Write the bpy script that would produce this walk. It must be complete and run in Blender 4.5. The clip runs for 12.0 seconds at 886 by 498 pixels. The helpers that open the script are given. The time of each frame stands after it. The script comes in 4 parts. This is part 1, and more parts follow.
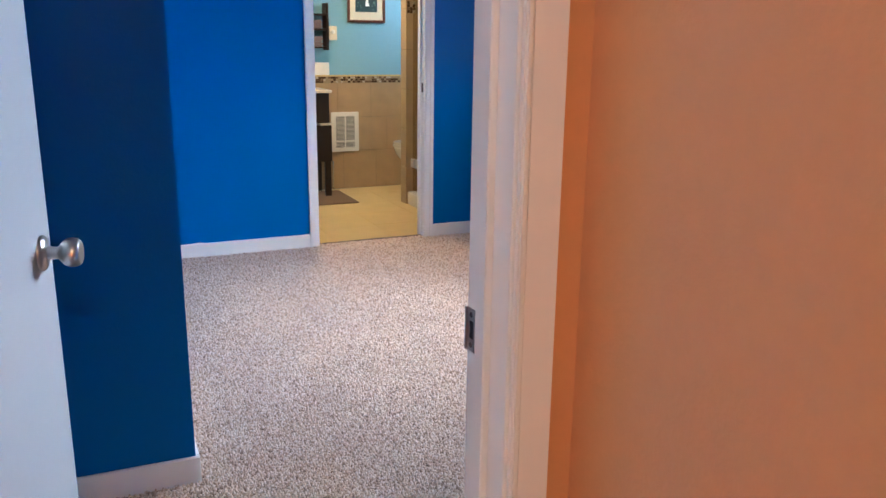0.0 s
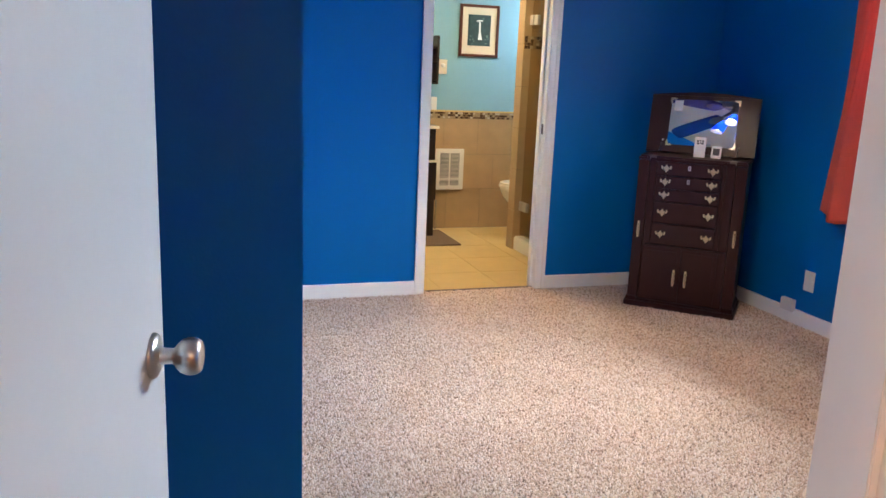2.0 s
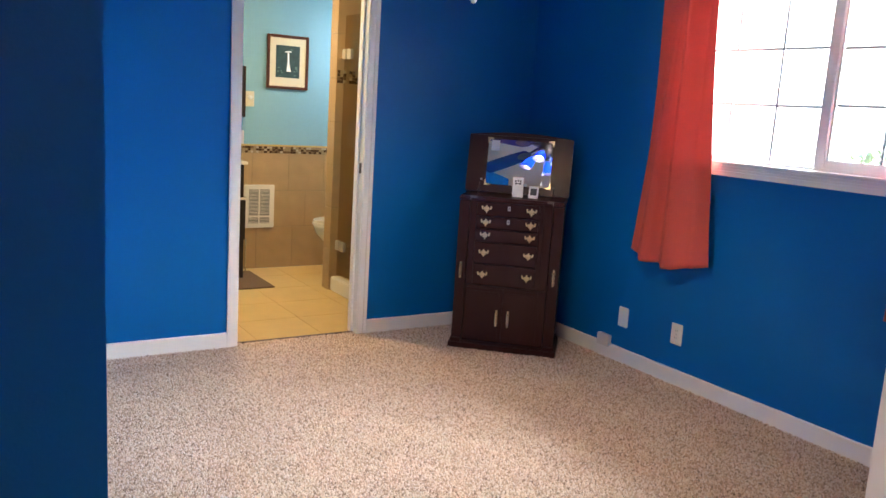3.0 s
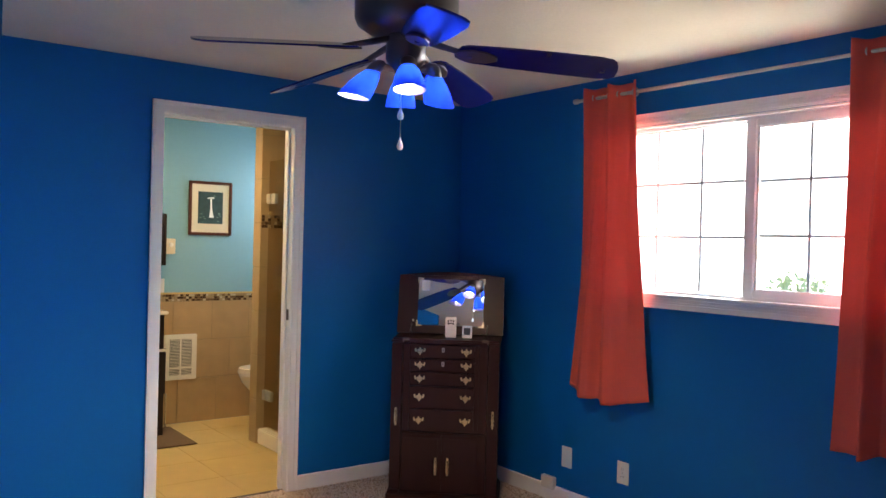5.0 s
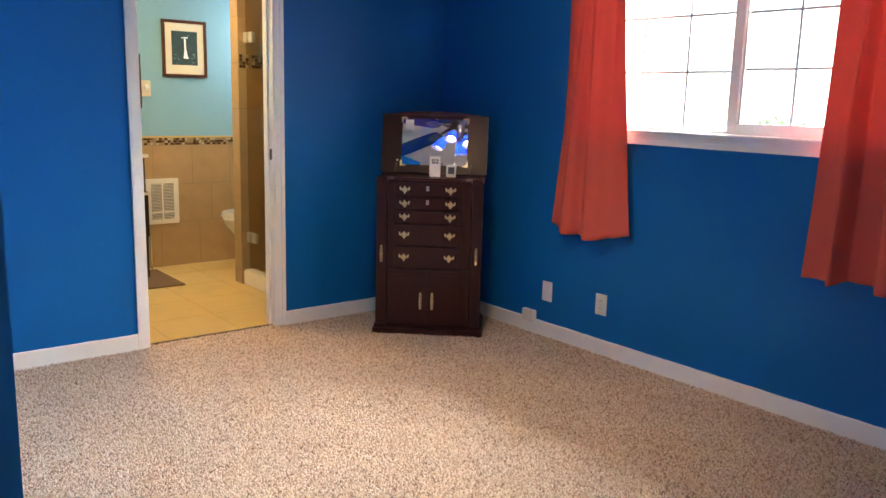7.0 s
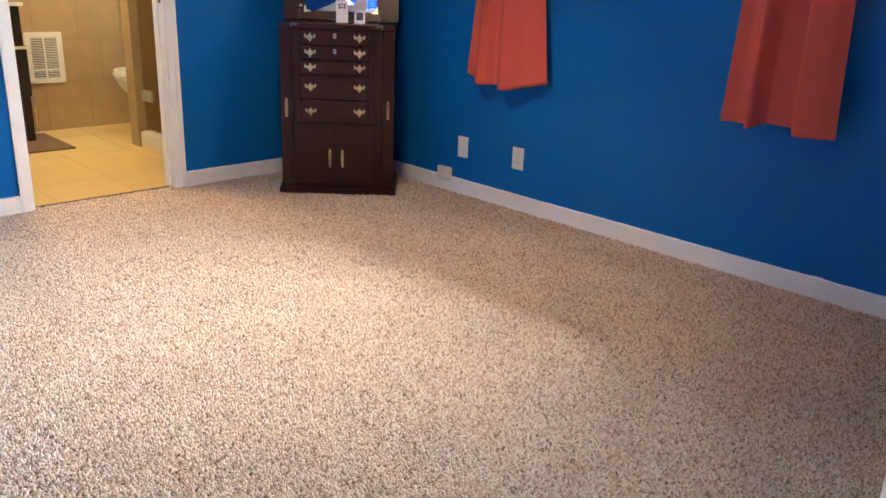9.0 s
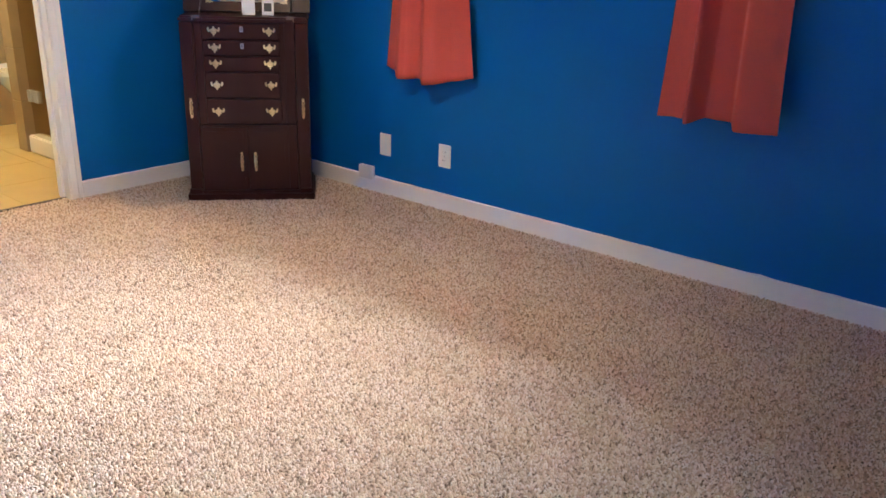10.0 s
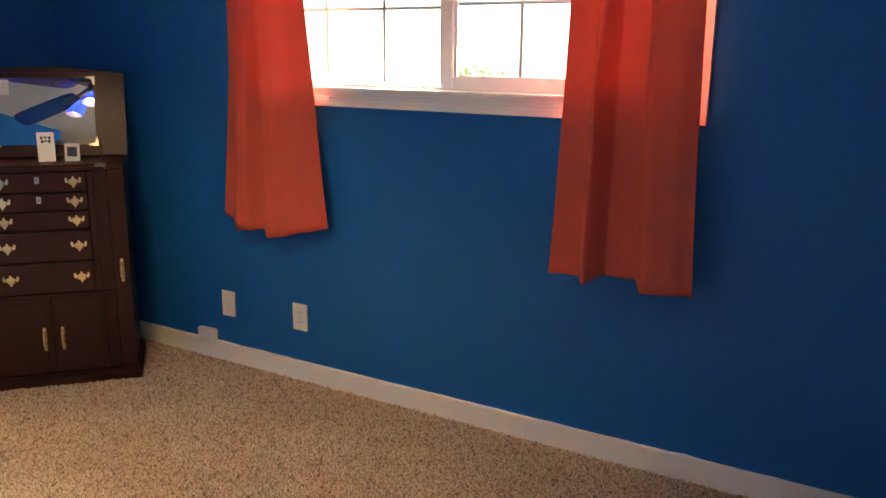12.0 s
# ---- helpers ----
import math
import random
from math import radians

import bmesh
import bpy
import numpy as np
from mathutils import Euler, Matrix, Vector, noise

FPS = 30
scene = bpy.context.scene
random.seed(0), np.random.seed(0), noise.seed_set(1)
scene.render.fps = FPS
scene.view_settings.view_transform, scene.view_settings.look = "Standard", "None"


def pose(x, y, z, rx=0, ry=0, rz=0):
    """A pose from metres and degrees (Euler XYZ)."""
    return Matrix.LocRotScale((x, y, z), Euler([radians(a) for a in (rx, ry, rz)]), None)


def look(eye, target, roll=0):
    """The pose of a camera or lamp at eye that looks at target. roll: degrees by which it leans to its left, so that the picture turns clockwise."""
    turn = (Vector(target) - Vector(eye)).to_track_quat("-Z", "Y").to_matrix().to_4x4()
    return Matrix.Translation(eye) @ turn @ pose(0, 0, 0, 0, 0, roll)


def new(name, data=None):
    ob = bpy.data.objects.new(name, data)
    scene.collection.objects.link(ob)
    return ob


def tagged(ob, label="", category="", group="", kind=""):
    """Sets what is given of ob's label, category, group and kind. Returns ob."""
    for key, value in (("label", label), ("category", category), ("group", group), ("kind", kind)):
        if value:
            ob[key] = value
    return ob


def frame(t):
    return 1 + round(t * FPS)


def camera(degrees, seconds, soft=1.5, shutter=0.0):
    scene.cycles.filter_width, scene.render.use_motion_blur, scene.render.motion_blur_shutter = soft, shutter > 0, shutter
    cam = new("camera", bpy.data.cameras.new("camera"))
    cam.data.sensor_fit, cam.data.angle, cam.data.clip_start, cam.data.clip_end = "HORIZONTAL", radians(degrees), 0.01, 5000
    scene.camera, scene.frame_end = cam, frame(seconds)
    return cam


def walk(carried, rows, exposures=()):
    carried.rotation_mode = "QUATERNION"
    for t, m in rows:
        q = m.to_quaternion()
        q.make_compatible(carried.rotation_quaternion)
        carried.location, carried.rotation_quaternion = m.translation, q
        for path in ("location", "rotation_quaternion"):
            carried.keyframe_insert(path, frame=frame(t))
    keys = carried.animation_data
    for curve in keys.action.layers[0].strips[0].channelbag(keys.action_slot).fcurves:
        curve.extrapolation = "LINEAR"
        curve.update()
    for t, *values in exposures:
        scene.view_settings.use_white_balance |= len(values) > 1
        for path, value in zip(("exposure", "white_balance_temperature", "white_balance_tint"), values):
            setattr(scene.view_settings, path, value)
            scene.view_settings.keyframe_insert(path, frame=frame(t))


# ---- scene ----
cam = camera(57.3, 12.0)
PATH = [
    (0, (0.011, 0.413, 1.283), (0.798, 2.183, 0.787), 0.7),
    (0.5, (-0.063, 0.541, 1.296), (0.611, 2.358, 0.801), 1.4),
    (1, (-0.104, 0.626, 1.294), (0.527, 2.467, 0.833), 1.6),
    (1.5, (-0.082, 0.732, 1.299), (0.528, 2.583, 0.852), 1.6),
    (2, (-0.035, 0.862, 1.315), (0.578, 2.716, 0.884), 2.4),
    (2.5, (-0.022, 0.989, 1.32), (0.773, 2.782, 0.926), 3.4),
    (3, (-0.026, 1.109, 1.374), (1.023, 2.777, 1.028), 3.6),
    (3.5, (-0.011, 1.202, 1.406), (1.162, 2.809, 1.203), 2.4),
    (3.7, (0.044, 1.209, 1.44), (1.215, 2.824, 1.295), 1.9),
    (5.3, (0.005, 1.218, 1.397), (1.209, 2.815, 1.387), 1.6),
    (5.5, (-0.006, 1.21, 1.387), (1.203, 2.803, 1.359), 1.7),
    (6, (-0.003, 1.215, 1.361), (1.216, 2.794, 1.218), 1.7),
    (6.5, (-0.009, 1.228, 1.324), (1.218, 2.786, 1.065), 1.8),
    (7, (-0.027, 1.219, 1.32), (1.203, 2.753, 0.956), 1.5),
    (7.5, (-0.017, 1.234, 1.292), (1.207, 2.742, 0.815), 1.4),
    (7.7, (-0.002, 1.237, 1.278), (1.214, 2.734, 0.751), 1.3),
    (9.3, (0.142, 1.351, 1.148), (1.511, 2.647, 0.482), 1.8),
    (9.5, (0.17, 1.421, 1.173), (1.567, 2.683, 0.497), 1.3),
    (10, (0.258, 1.515, 1.199), (1.716, 2.699, 0.512), 1.8),
    (10.5, (0.34, 1.693, 1.217), (1.972, 2.672, 0.602), 2.5),
    (11, (0.463, 1.784, 1.225), (2.192, 2.597, 0.635), 2.9),
    (11.5, (0.632, 1.822, 1.272), (2.378, 2.654, 0.764), 1.9),
    (12, (0.809, 1.876, 1.315), (2.494, 2.848, 0.849), 0.7),
]
EXPOSURES = [(0.0, 1.15, 5500, 10), (2.0, 1.3, 6250, 10), (3.5, 1.25, 6550, 9), (5.5, 0.8, 6900, 10), (6.5, 1.1, 7100, 9), (7.5, 1.35, 7200, 9), (9.5, 1.6, 6700, 8), (10.5, 1.65, 6500, 7), (11.0, 2.0, 7350, 4), (11.5, 2.1, 8400, 3), (12.0, 1.15, 9800, 7)]
walk(cam, [(t, look(eye, target, roll)) for t, eye, target, roll in PATH], EXPOSURES)

# ---- light ----
world = bpy.data.worlds.new("sky")
scene.world = world
world.use_nodes = True
wn = world.node_tree.nodes
sky = wn.new("ShaderNodeTexSky")
sky.sky_type, sky.sun_disc = "NISHITA", False
sky.sun_elevation, sky.sun_rotation = radians(50), radians(250)
world.node_tree.links.new(sky.outputs[0], wn["Background"].inputs[0])
wn["Background"].inputs[1].default_value = 0.15


def lamp(name, kind, m, energy, color, **more):
    data = bpy.data.lights.new(name, kind)
    data.energy, data.color = energy, color
    for key, value in more.items():
        if key == "size":
            data.shape, data.size, data.size_y = "RECTANGLE", value[0], value[1]
        elif key == "radius":
            data.shadow_soft_size = value
        elif key == "angle":
            data.angle = value
    ob = new(name, data)
    ob.matrix_world = m
    return ob


sun_way = Vector((math.sin(radians(250)) * math.cos(radians(50)), math.cos(radians(250)) * math.cos(radians(50)), math.sin(radians(50))))
lamp("sun", "SUN", look(sun_way * 20, (0, 0, 0)), 4.5, (1, 0.95, 0.88), angle=radians(0.5))
lamp("sky_daylight", "AREA", look((5.3, 3.4, 2.35), (2.2, 3.3, 0.9)), 860, (0.80, 0.91, 1.0), size=(3.6, 2.0))
lamp("ground_daylight", "AREA", look((5.0, 3.3, 0.2), (1.4, 3.3, 2.3)), 60, (1.0, 0.96, 0.86), size=(3.0, 1.2))
WARM = (1.0, 0.66, 0.34)
lamp("bathroom_lamp", "AREA", pose(1.62, 6.22, 2.26), 16, (1.0, 0.64, 0.29), size=(0.35, 0.35))
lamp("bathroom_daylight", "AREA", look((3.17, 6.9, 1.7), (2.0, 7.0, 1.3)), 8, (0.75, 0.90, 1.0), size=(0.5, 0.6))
lamp("hall_daylight", "AREA", look((-0.60, 0.80, 1.45), (0.5, 0.80, 1.35)), 1.7, (0.78, 0.88, 1.0), size=(0.5, 1.3))
# warm fill added out of view behind the camera to light the hall
lamp("hall_unseen_lamp", "AREA", pose(0.0, -0.9, 2.26), 11, (1.0, 0.79, 0.56), size=(0.25, 0.25))

# ---- materials ----


def material(name, color, rough=0.5, metal=0.0, grain=0.0, scale=20.0, bump=0.0, bscale=None, tone=0.0, tscale=2.0, spec=0.5, stretch=(1, 1, 1)):
    """Principled, with fine grain, slow tone changes and relief, all in metres."""
    mat = bpy.data.materials.new(name)
    mat.use_nodes = True
    nt = mat.node_tree
    n, link = nt.nodes, nt.links.new
    b = n["Principled BSDF"]
    b.inputs["Roughness"].default_value, b.inputs["Metallic"].default_value = rough, metal
    b.inputs["Specular IOR Level"].default_value = spec
    geo = n.new("ShaderNodeTexCoord")
    mp = n.new("ShaderNodeMapping")
    mp.inputs["Scale"].default_value = stretch
    link(geo.outputs["Object"], mp.inputs[0])
    fine, slow = n.new("ShaderNodeTexNoise"), n.new("ShaderNodeTexNoise")
    fine.inputs["Scale"].default_value, slow.inputs["Scale"].default_value = scale, tscale
    fine.inputs["Detail"].default_value = 6
    link(mp.outputs[0], fine.inputs[0])
    link(mp.outputs[0], slow.inputs[0])
    col = n.new("ShaderNodeHueSaturation")
    col.inputs["Color"].default_value = (*color, 1)
    add = n.new("ShaderNodeMath")
    add.operation = "MULTIPLY_ADD"
    add.inputs[1].default_value, add.inputs[2].default_value = grain * 2, 1 - grain - tone
    link(fine.outputs[0], add.inputs[0])
    add2 = n.new("ShaderNodeMath")
    add2.operation = "MULTIPLY_ADD"
    add2.inputs[1].default_value = tone * 2
    link(slow.outputs[0], add2.inputs[0])
    link(add.outputs[0], add2.inputs[2])
    link(add2.outputs[0], col.inputs["Value"])
    link(col.outputs[0], b.inputs["Base Color"])
    if bump:
        bn = n.new("ShaderNodeBump")
        bt = fine
        if bscale:
            bt = n.new("ShaderNodeTexNoise")
            bt.inputs["Scale"].default_value, bt.inputs["Detail"].default_value = bscale, 4
            link(mp.outputs[0], bt.inputs[0])
        bn.inputs["Strength"].default_value, bn.inputs["Distance"].default_value = 1.0, bump
        link(bt.outputs[0], bn.inputs["Height"])
        link(bn.outputs[0], b.inputs["Normal"])
    return mat


M = {}
M["blue"] = material("blue_wall_paint", (0.001, 0.129, 0.41), 0.45, grain=0.04, scale=60, bump=0.0006, bscale=140, tone=0.05, spec=0.17)
M["orange"] = material("orange_wall_paint", (0.71, 0.36, 0.155), 0.38, grain=0.04, scale=40, bump=0.0006, bscale=120, tone=0.06)
M["aqua"] = material("pale_aqua_paint", (0.20, 0.40, 0.53), 0.5, grain=0.03, scale=40, tone=0.03)
M["ceiling"] = material("ceiling_paint", (0.78, 0.69, 0.56), 0.8, grain=0.05, scale=50, bump=0.002, bscale=70, tone=0.06, tscale=4)
M["white"] = material("white_trim_paint", (0.88, 0.87, 0.84), 0.35, grain=0.02, scale=30, bump=0.0002, bscale=60, tone=0.04, tscale=5)
# white paint darkened to grey, so the leaf's dimmer light is in its colour
M["door"] = material("shade_greyed_white_door_paint", (0.41, 0.43, 0.455), 0.38, grain=0.02, scale=25, bump=0.0003, bscale=40, tone=0.04, tscale=3)
M["vinyl"] = material("white_vinyl", (0.8, 0.8, 0.8), 0.3, grain=0.01)
M["greybar"] = material("grey_grid_bar", (0.35, 0.36, 0.38), 0.4)
M["plastic"] = material("white_plastic", (0.75, 0.74, 0.7), 0.35)
M["wood"] = material("dark_mahogany", (0.038, 0.0125, 0.0125), 0.33, grain=0.35, scale=14, tone=0.2, bump=0.0002, stretch=(1, 1, 0.12), spec=0.16)
M["varnish"] = material("varnished_mahogany", (0.034, 0.010, 0.010), 0.30, grain=0.35, scale=14, tone=0.2, bump=0.0002, stretch=(1, 1, 0.12), spec=0.22)
M["espresso"] = material("espresso_wood", (0.018, 0.009, 0.007), 0.35, grain=0.3, scale=14, tone=0.2)
M["brass"] = material("polished_brass", (0.72, 0.60, 0.36), 0.3, metal=1.0, grain=0.1)
M["nickel"] = material("satin_nickel", (0.50, 0.48, 0.46), 0.30, metal=1.0, grain=0.05)
M["whitemetal"] = material("brushed_pale_metal", (0.5, 0.48, 0.44), 0.3, metal=0.4, grain=0.05)
M["chrome"] = material("chrome", (0.7, 0.7, 0.72), 0.12, metal=1.0)
M["bronze"] = material("dark_bronze", (0.11, 0.085, 0.08), 0.35, metal=0.7, grain=0.1)
M["pewter"] = material("worn_pewter", (0.22, 0.19, 0.17), 0.3, metal=0.9, grain=0.1)
# navy base: blue light from the lit shades put into the dark blades' colour
M["blade"] = material("blue_lit_fan_blade", (0.010, 0.010, 0.120), 0.18, grain=0.3, scale=10, spec=0.7)
M["black"] = material("black", (0.01, 0.01, 0.01), 0.5)
M["tile"] = material("beige_wall_tile", (0.41, 0.285, 0.155), 0.35, grain=0.15, scale=9, tone=0.15, tscale=2.5)
M["grout"] = material("grout", (0.32, 0.24, 0.14), 0.8, grain=0.1)
M["floorgrout"] = material("floor_grout", (0.54, 0.40, 0.172), 0.8, grain=0.1)
M["floortile"] = material("cream_floor_tile", (0.60, 0.44, 0.19), 0.35, grain=0.08, scale=8, tone=0.1)
M["rug"] = material("brown_bath_mat", (0.16, 0.10, 0.06), 0.95, grain=0.3, scale=150, bump=0.003)
M["porcelain"] = material("porcelain", (0.8, 0.76, 0.68), 0.12)
M["paper"] = material("white_card", (0.8, 0.8, 0.8), 0.6)
M["ink"] = material("dark_print", (0.05, 0.05, 0.06), 0.6)
M["cream"] = material("cream_mat_board", (0.68, 0.62, 0.48), 0.8)
M["redwood"] = material("red_brown_frame", (0.09, 0.022, 0.012), 0.3, grain=0.3, scale=20)
M["greige"] = material("ground_outside", (0.3, 0.3, 0.22), 0.9, grain=0.3, scale=5)
for i, c in enumerate([(0.08, 0.045, 0.025), (0.36, 0.28, 0.18), (0.18, 0.12, 0.07), (0.5, 0.45, 0.36)]):
    M["mosaic%d" % i] = material("mosaic_glass_%s" % "abcd"[i], c, 0.15, grain=0.15, scale=60)


def mirror_material():
    mat = material("mirror", (0.9, 0.9, 0.9), 0.01, metal=1.0)
    return mat


M["mirror"] = mirror_material()


def cloth(name, color, through_color, share):
    mat = material(name, color, 0.85, grain=0.12, scale=300, bump=0.0004, tone=0.06, tscale=5)
    nt = mat.node_tree
    b, out = nt.nodes["Principled BSDF"], nt.nodes["Material Output"]
    tr, mix = nt.nodes.new("ShaderNodeBsdfTranslucent"), nt.nodes.new("ShaderNodeMixShader")
    tr.inputs[0].default_value = (*through_color, 1)
    mix.inputs[0].default_value = share
    nt.links.new(b.outputs[0], mix.inputs[1])
    nt.links.new(tr.outputs[0], mix.inputs[2])
    nt.links.new(mix.outputs[0], out.inputs[0])
    return mat


M["curtain"] = cloth("coral_red_curtain", (0.69, 0.108, 0.078), (0.78, 0.20, 0.17), 0.115)
M["shade"] = cloth("cobalt_glass_shade", (0.006, 0.02, 0.65), (0.006, 0.046, 0.94), 0.72)
M["lining"] = cloth("white_glass_lining", (0.6, 0.6, 0.62), (0.95, 0.95, 0.95), 0.75)
M["leaf"] = cloth("leaf", (0.11, 0.17, 0.07), (0.42, 0.5, 0.32), 0.5)


def glass(name, tint=(1, 1, 1), gloss=0.08):
    mat = bpy.data.materials.new(name)
    mat.use_nodes = True
    nt = mat.node_tree
    out = nt.nodes["Material Output"]
    t, g, mix = nt.nodes.new("ShaderNodeBsdfTransparent"), nt.nodes.new("ShaderNodeBsdfGlossy"), nt.nodes.new("ShaderNodeMixShader")
    t.inputs[0].default_value = (*tint, 1)
    g.inputs["Roughness"].default_value = 0.02
    mix.inputs[0].default_value = gloss
    nt.links.new(t.outputs[0], mix.inputs[1])
    nt.links.new(g.outputs[0], mix.inputs[2])
    nt.links.new(mix.outputs[0], out.inputs[0])
    return mat


M["glass"] = glass("window_glass")
# clear glass; its brown tint stands in for dimmer light inside the shower
M["showerglass"] = glass("shade_tinted_shower_glass", (0.90, 0.85, 0.76), 0.05)


def glow(name, color, strength):
    mat = bpy.data.materials.new(name)
    mat.use_nodes = True
    b = mat.node_tree.nodes["Principled BSDF"]
    b.inputs["Emission Color"].default_value = (*color, 1)
    b.inputs["Emission Strength"].default_value = strength
    return mat


M["bulb"] = glow("lit_bulb", (1.0, 0.9, 0.78), 9)
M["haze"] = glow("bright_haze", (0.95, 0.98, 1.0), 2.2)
M["diffuser"] = glow("lit_diffuser", (1.0, 0.75, 0.45), 4)


def carpet_material():
    mat = bpy.data.materials.new("speckled_beige_carpet")
    mat.use_nodes = True
    nt = mat.node_tree
    n, link = nt.nodes, nt.links.new
    b = n["Principled BSDF"]
    b.inputs["Roughness"].default_value = 0.95
    b.inputs["Specular IOR Level"].default_value = 0.1
    co = n.new("ShaderNodeTexCoord")
    warp = n.new("ShaderNodeTexNoise")
    warp.inputs["Scale"].default_value = 60
    mixv = n.new("ShaderNodeMixRGB")
    mixv.inputs[0].default_value = 0.02
    link(co.outputs["Object"], warp.inputs[0])
    link(co.outputs["Object"], mixv.inputs[1])
    link(warp.outputs[1], mixv.inputs[2])
    tuft = n.new("ShaderNodeTexVoronoi")
    tuft.inputs["Scale"].default_value = 130
    link(mixv.outputs[0], tuft.inputs[0])
    speck = n.new("ShaderNodeTexNoise")
    speck.inputs["Scale"].default_value, speck.inputs["Detail"].default_value = 110, 3
    link(co.outputs["Object"], speck.inputs[0])
    slow = n.new("ShaderNodeTexNoise")
    slow.inputs["Scale"].default_value = 5
    link(co.outputs["Object"], slow.inputs[0])
    ramp = n.new("ShaderNodeValToRGB")
    e = ramp.color_ramp.elements
    e[0].position, e[0].color = 0.36, (0.10, 0.065, 0.045, 1)
    e[1].position, e[1].color = 0.5, (0.47, 0.36, 0.28, 1)
    e.new(0.7).color = (0.62, 0.51, 0.42, 1)
    link(speck.outputs[0], ramp.inputs[0])
    hs = n.new("ShaderNodeHueSaturation")
    ma = n.new("ShaderNodeMath")
    ma.operation = "MULTIPLY_ADD"
    ma.inputs[1].default_value, ma.inputs[2].default_value = 0.4, 0.8
    link(slow.outputs[0], ma.inputs[0])
    link(ma.outputs[0], hs.inputs["Value"])
    link(ramp.outputs[0], hs.inputs["Color"])
    link(hs.outputs[0], b.inputs["Base Color"])
    bn = n.new("ShaderNodeBump")
    bn.inputs["Strength"].default_value, bn.inputs["Distance"].default_value = 1.0, 0.006
    link(tuft.outputs["Distance"], bn.inputs["Height"])
    bn.invert = True
    bn2 = n.new("ShaderNodeBump")
    bn2.inputs["Strength"].default_value, bn2.inputs["Distance"].default_value = 1.0, 0.006
    link(speck.outputs[0], bn2.inputs["Height"])
    link(bn.outputs[0], bn2.inputs["Normal"])
    link(bn2.outputs[0], b.inputs["Normal"])
    return mat


M["carpet"] = carpet_material()


def yarn_material():
    mat = bpy.data.materials.new("twisted_beige_yarn")
    mat.use_nodes = True
    nt = mat.node_tree
    n, link = nt.nodes, nt.links.new
    b = n["Principled BSDF"]
    b.inputs["Roughness"].default_value, b.inputs["Specular IOR Level"].default_value = 0.9, 0.15
    geo = n.new("ShaderNodeNewGeometry")
    ramp = n.new("ShaderNodeValToRGB")
    e = ramp.color_ramp.elements
    e[0].position, e[0].color = 0.0, (0.25, 0.18, 0.14, 1)
    e[1].position, e[1].color = 0.14, (0.50, 0.357, 0.27, 1)
    e.new(0.55).color = (0.67, 0.53, 0.42, 1)
    e.new(1.0).color = (0.745, 0.65, 0.58, 1)
    link(geo.outputs["Random Per Island"], ramp.inputs[0])
    co, slow = n.new("ShaderNodeTexCoord"), n.new("ShaderNodeTexNoise")
    slow.inputs["Scale"].default_value = 3.5
    link(co.outputs["Object"], slow.inputs[0])
    ma, hs = n.new("ShaderNodeMath"), n.new("ShaderNodeHueSaturation")
    ma.operation = "MULTIPLY_ADD"
    ma.inputs[1].default_value, ma.inputs[2].default_value = 0.3, 0.85
    link(slow.outputs[0], ma.inputs[0])
    link(ma.outputs[0], hs.inputs["Value"])
    link(ramp.outputs[0], hs.inputs["Color"])
    link(hs.outputs[0], b.inputs["Base Color"])
    return mat


M["yarn"] = yarn_material()

# ---- mesh helpers ----


def box(bm, x0, x1, y0, y1, z0, z1, bevel=0.0, m=None):
    made = bmesh.ops.create_cube(bm, size=1)
    verts = made["verts"]
    bmesh.ops.scale(bm, vec=(abs(x1 - x0), abs(y1 - y0), abs(z1 - z0)), verts=verts)
    bmesh.ops.translate(bm, vec=((x0 + x1) / 2, (y0 + y1) / 2, (z0 + z1) / 2), verts=verts)
    if bevel:
        edges = list({e for v in verts for e in v.link_edges})
        r = bmesh.ops.bevel(bm, geom=edges, offset=bevel, segments=2, affect="EDGES")
        verts = list({v for f in r["faces"] for v in f.verts} | {v for v in verts if v.is_valid})
    if m is not None:
        bmesh.ops.transform(bm, matrix=m, verts=verts)
    return verts


def lathe(bm, profile, m=None, seg=24, close=True):
    """Turns (radius, height) pairs round z."""
    rings = []
    verts = []
    for r, z in profile:
        ring = [bm.verts.new((r * math.cos(2 * math.pi * k / seg), r * math.sin(2 * math.pi * k / seg), z)) for k in range(seg)]
        rings.append(ring)
        verts += ring
    for a, b in zip(rings, rings[1:]):
        for k in range(seg):
            bm.faces.new((a[k], a[(k + 1) % seg], b[(k + 1) % seg], b[k]))
    if close:
        bm.faces.new(rings[0][::-1])
        bm.faces.new(rings[-1])
    if m is not None:
        bmesh.ops.transform(bm, matrix=m, verts=verts)
    return verts


def outline(bm, points, z0, z1, m=None):
    """A flat shape given by its outline, with thickness from z0 to z1."""
    lo = [bm.verts.new((x, y, z0)) for x, y in points]
    hi = [bm.verts.new((x, y, z1)) for x, y in points]
    bm.faces.new(lo[::-1])
    bm.faces.new(hi)
    for k in range(len(points)):
        j = (k + 1) % len(points)
        bm.faces.new((lo[k], lo[j], hi[j], hi[k]))
    if m is not None:
        bmesh.ops.transform(bm, matrix=m, verts=lo + hi)
    return lo + hi


def rod(bm, a, b, r, seg=12):
    a, b = Vector(a), Vector(b)
    turn = (b - a).to_track_quat("Z", "Y").to_matrix().to_4x4()
    return lathe(bm, [(r, 0), (r, (b - a).length)], Matrix.Translation(a) @ turn, seg)


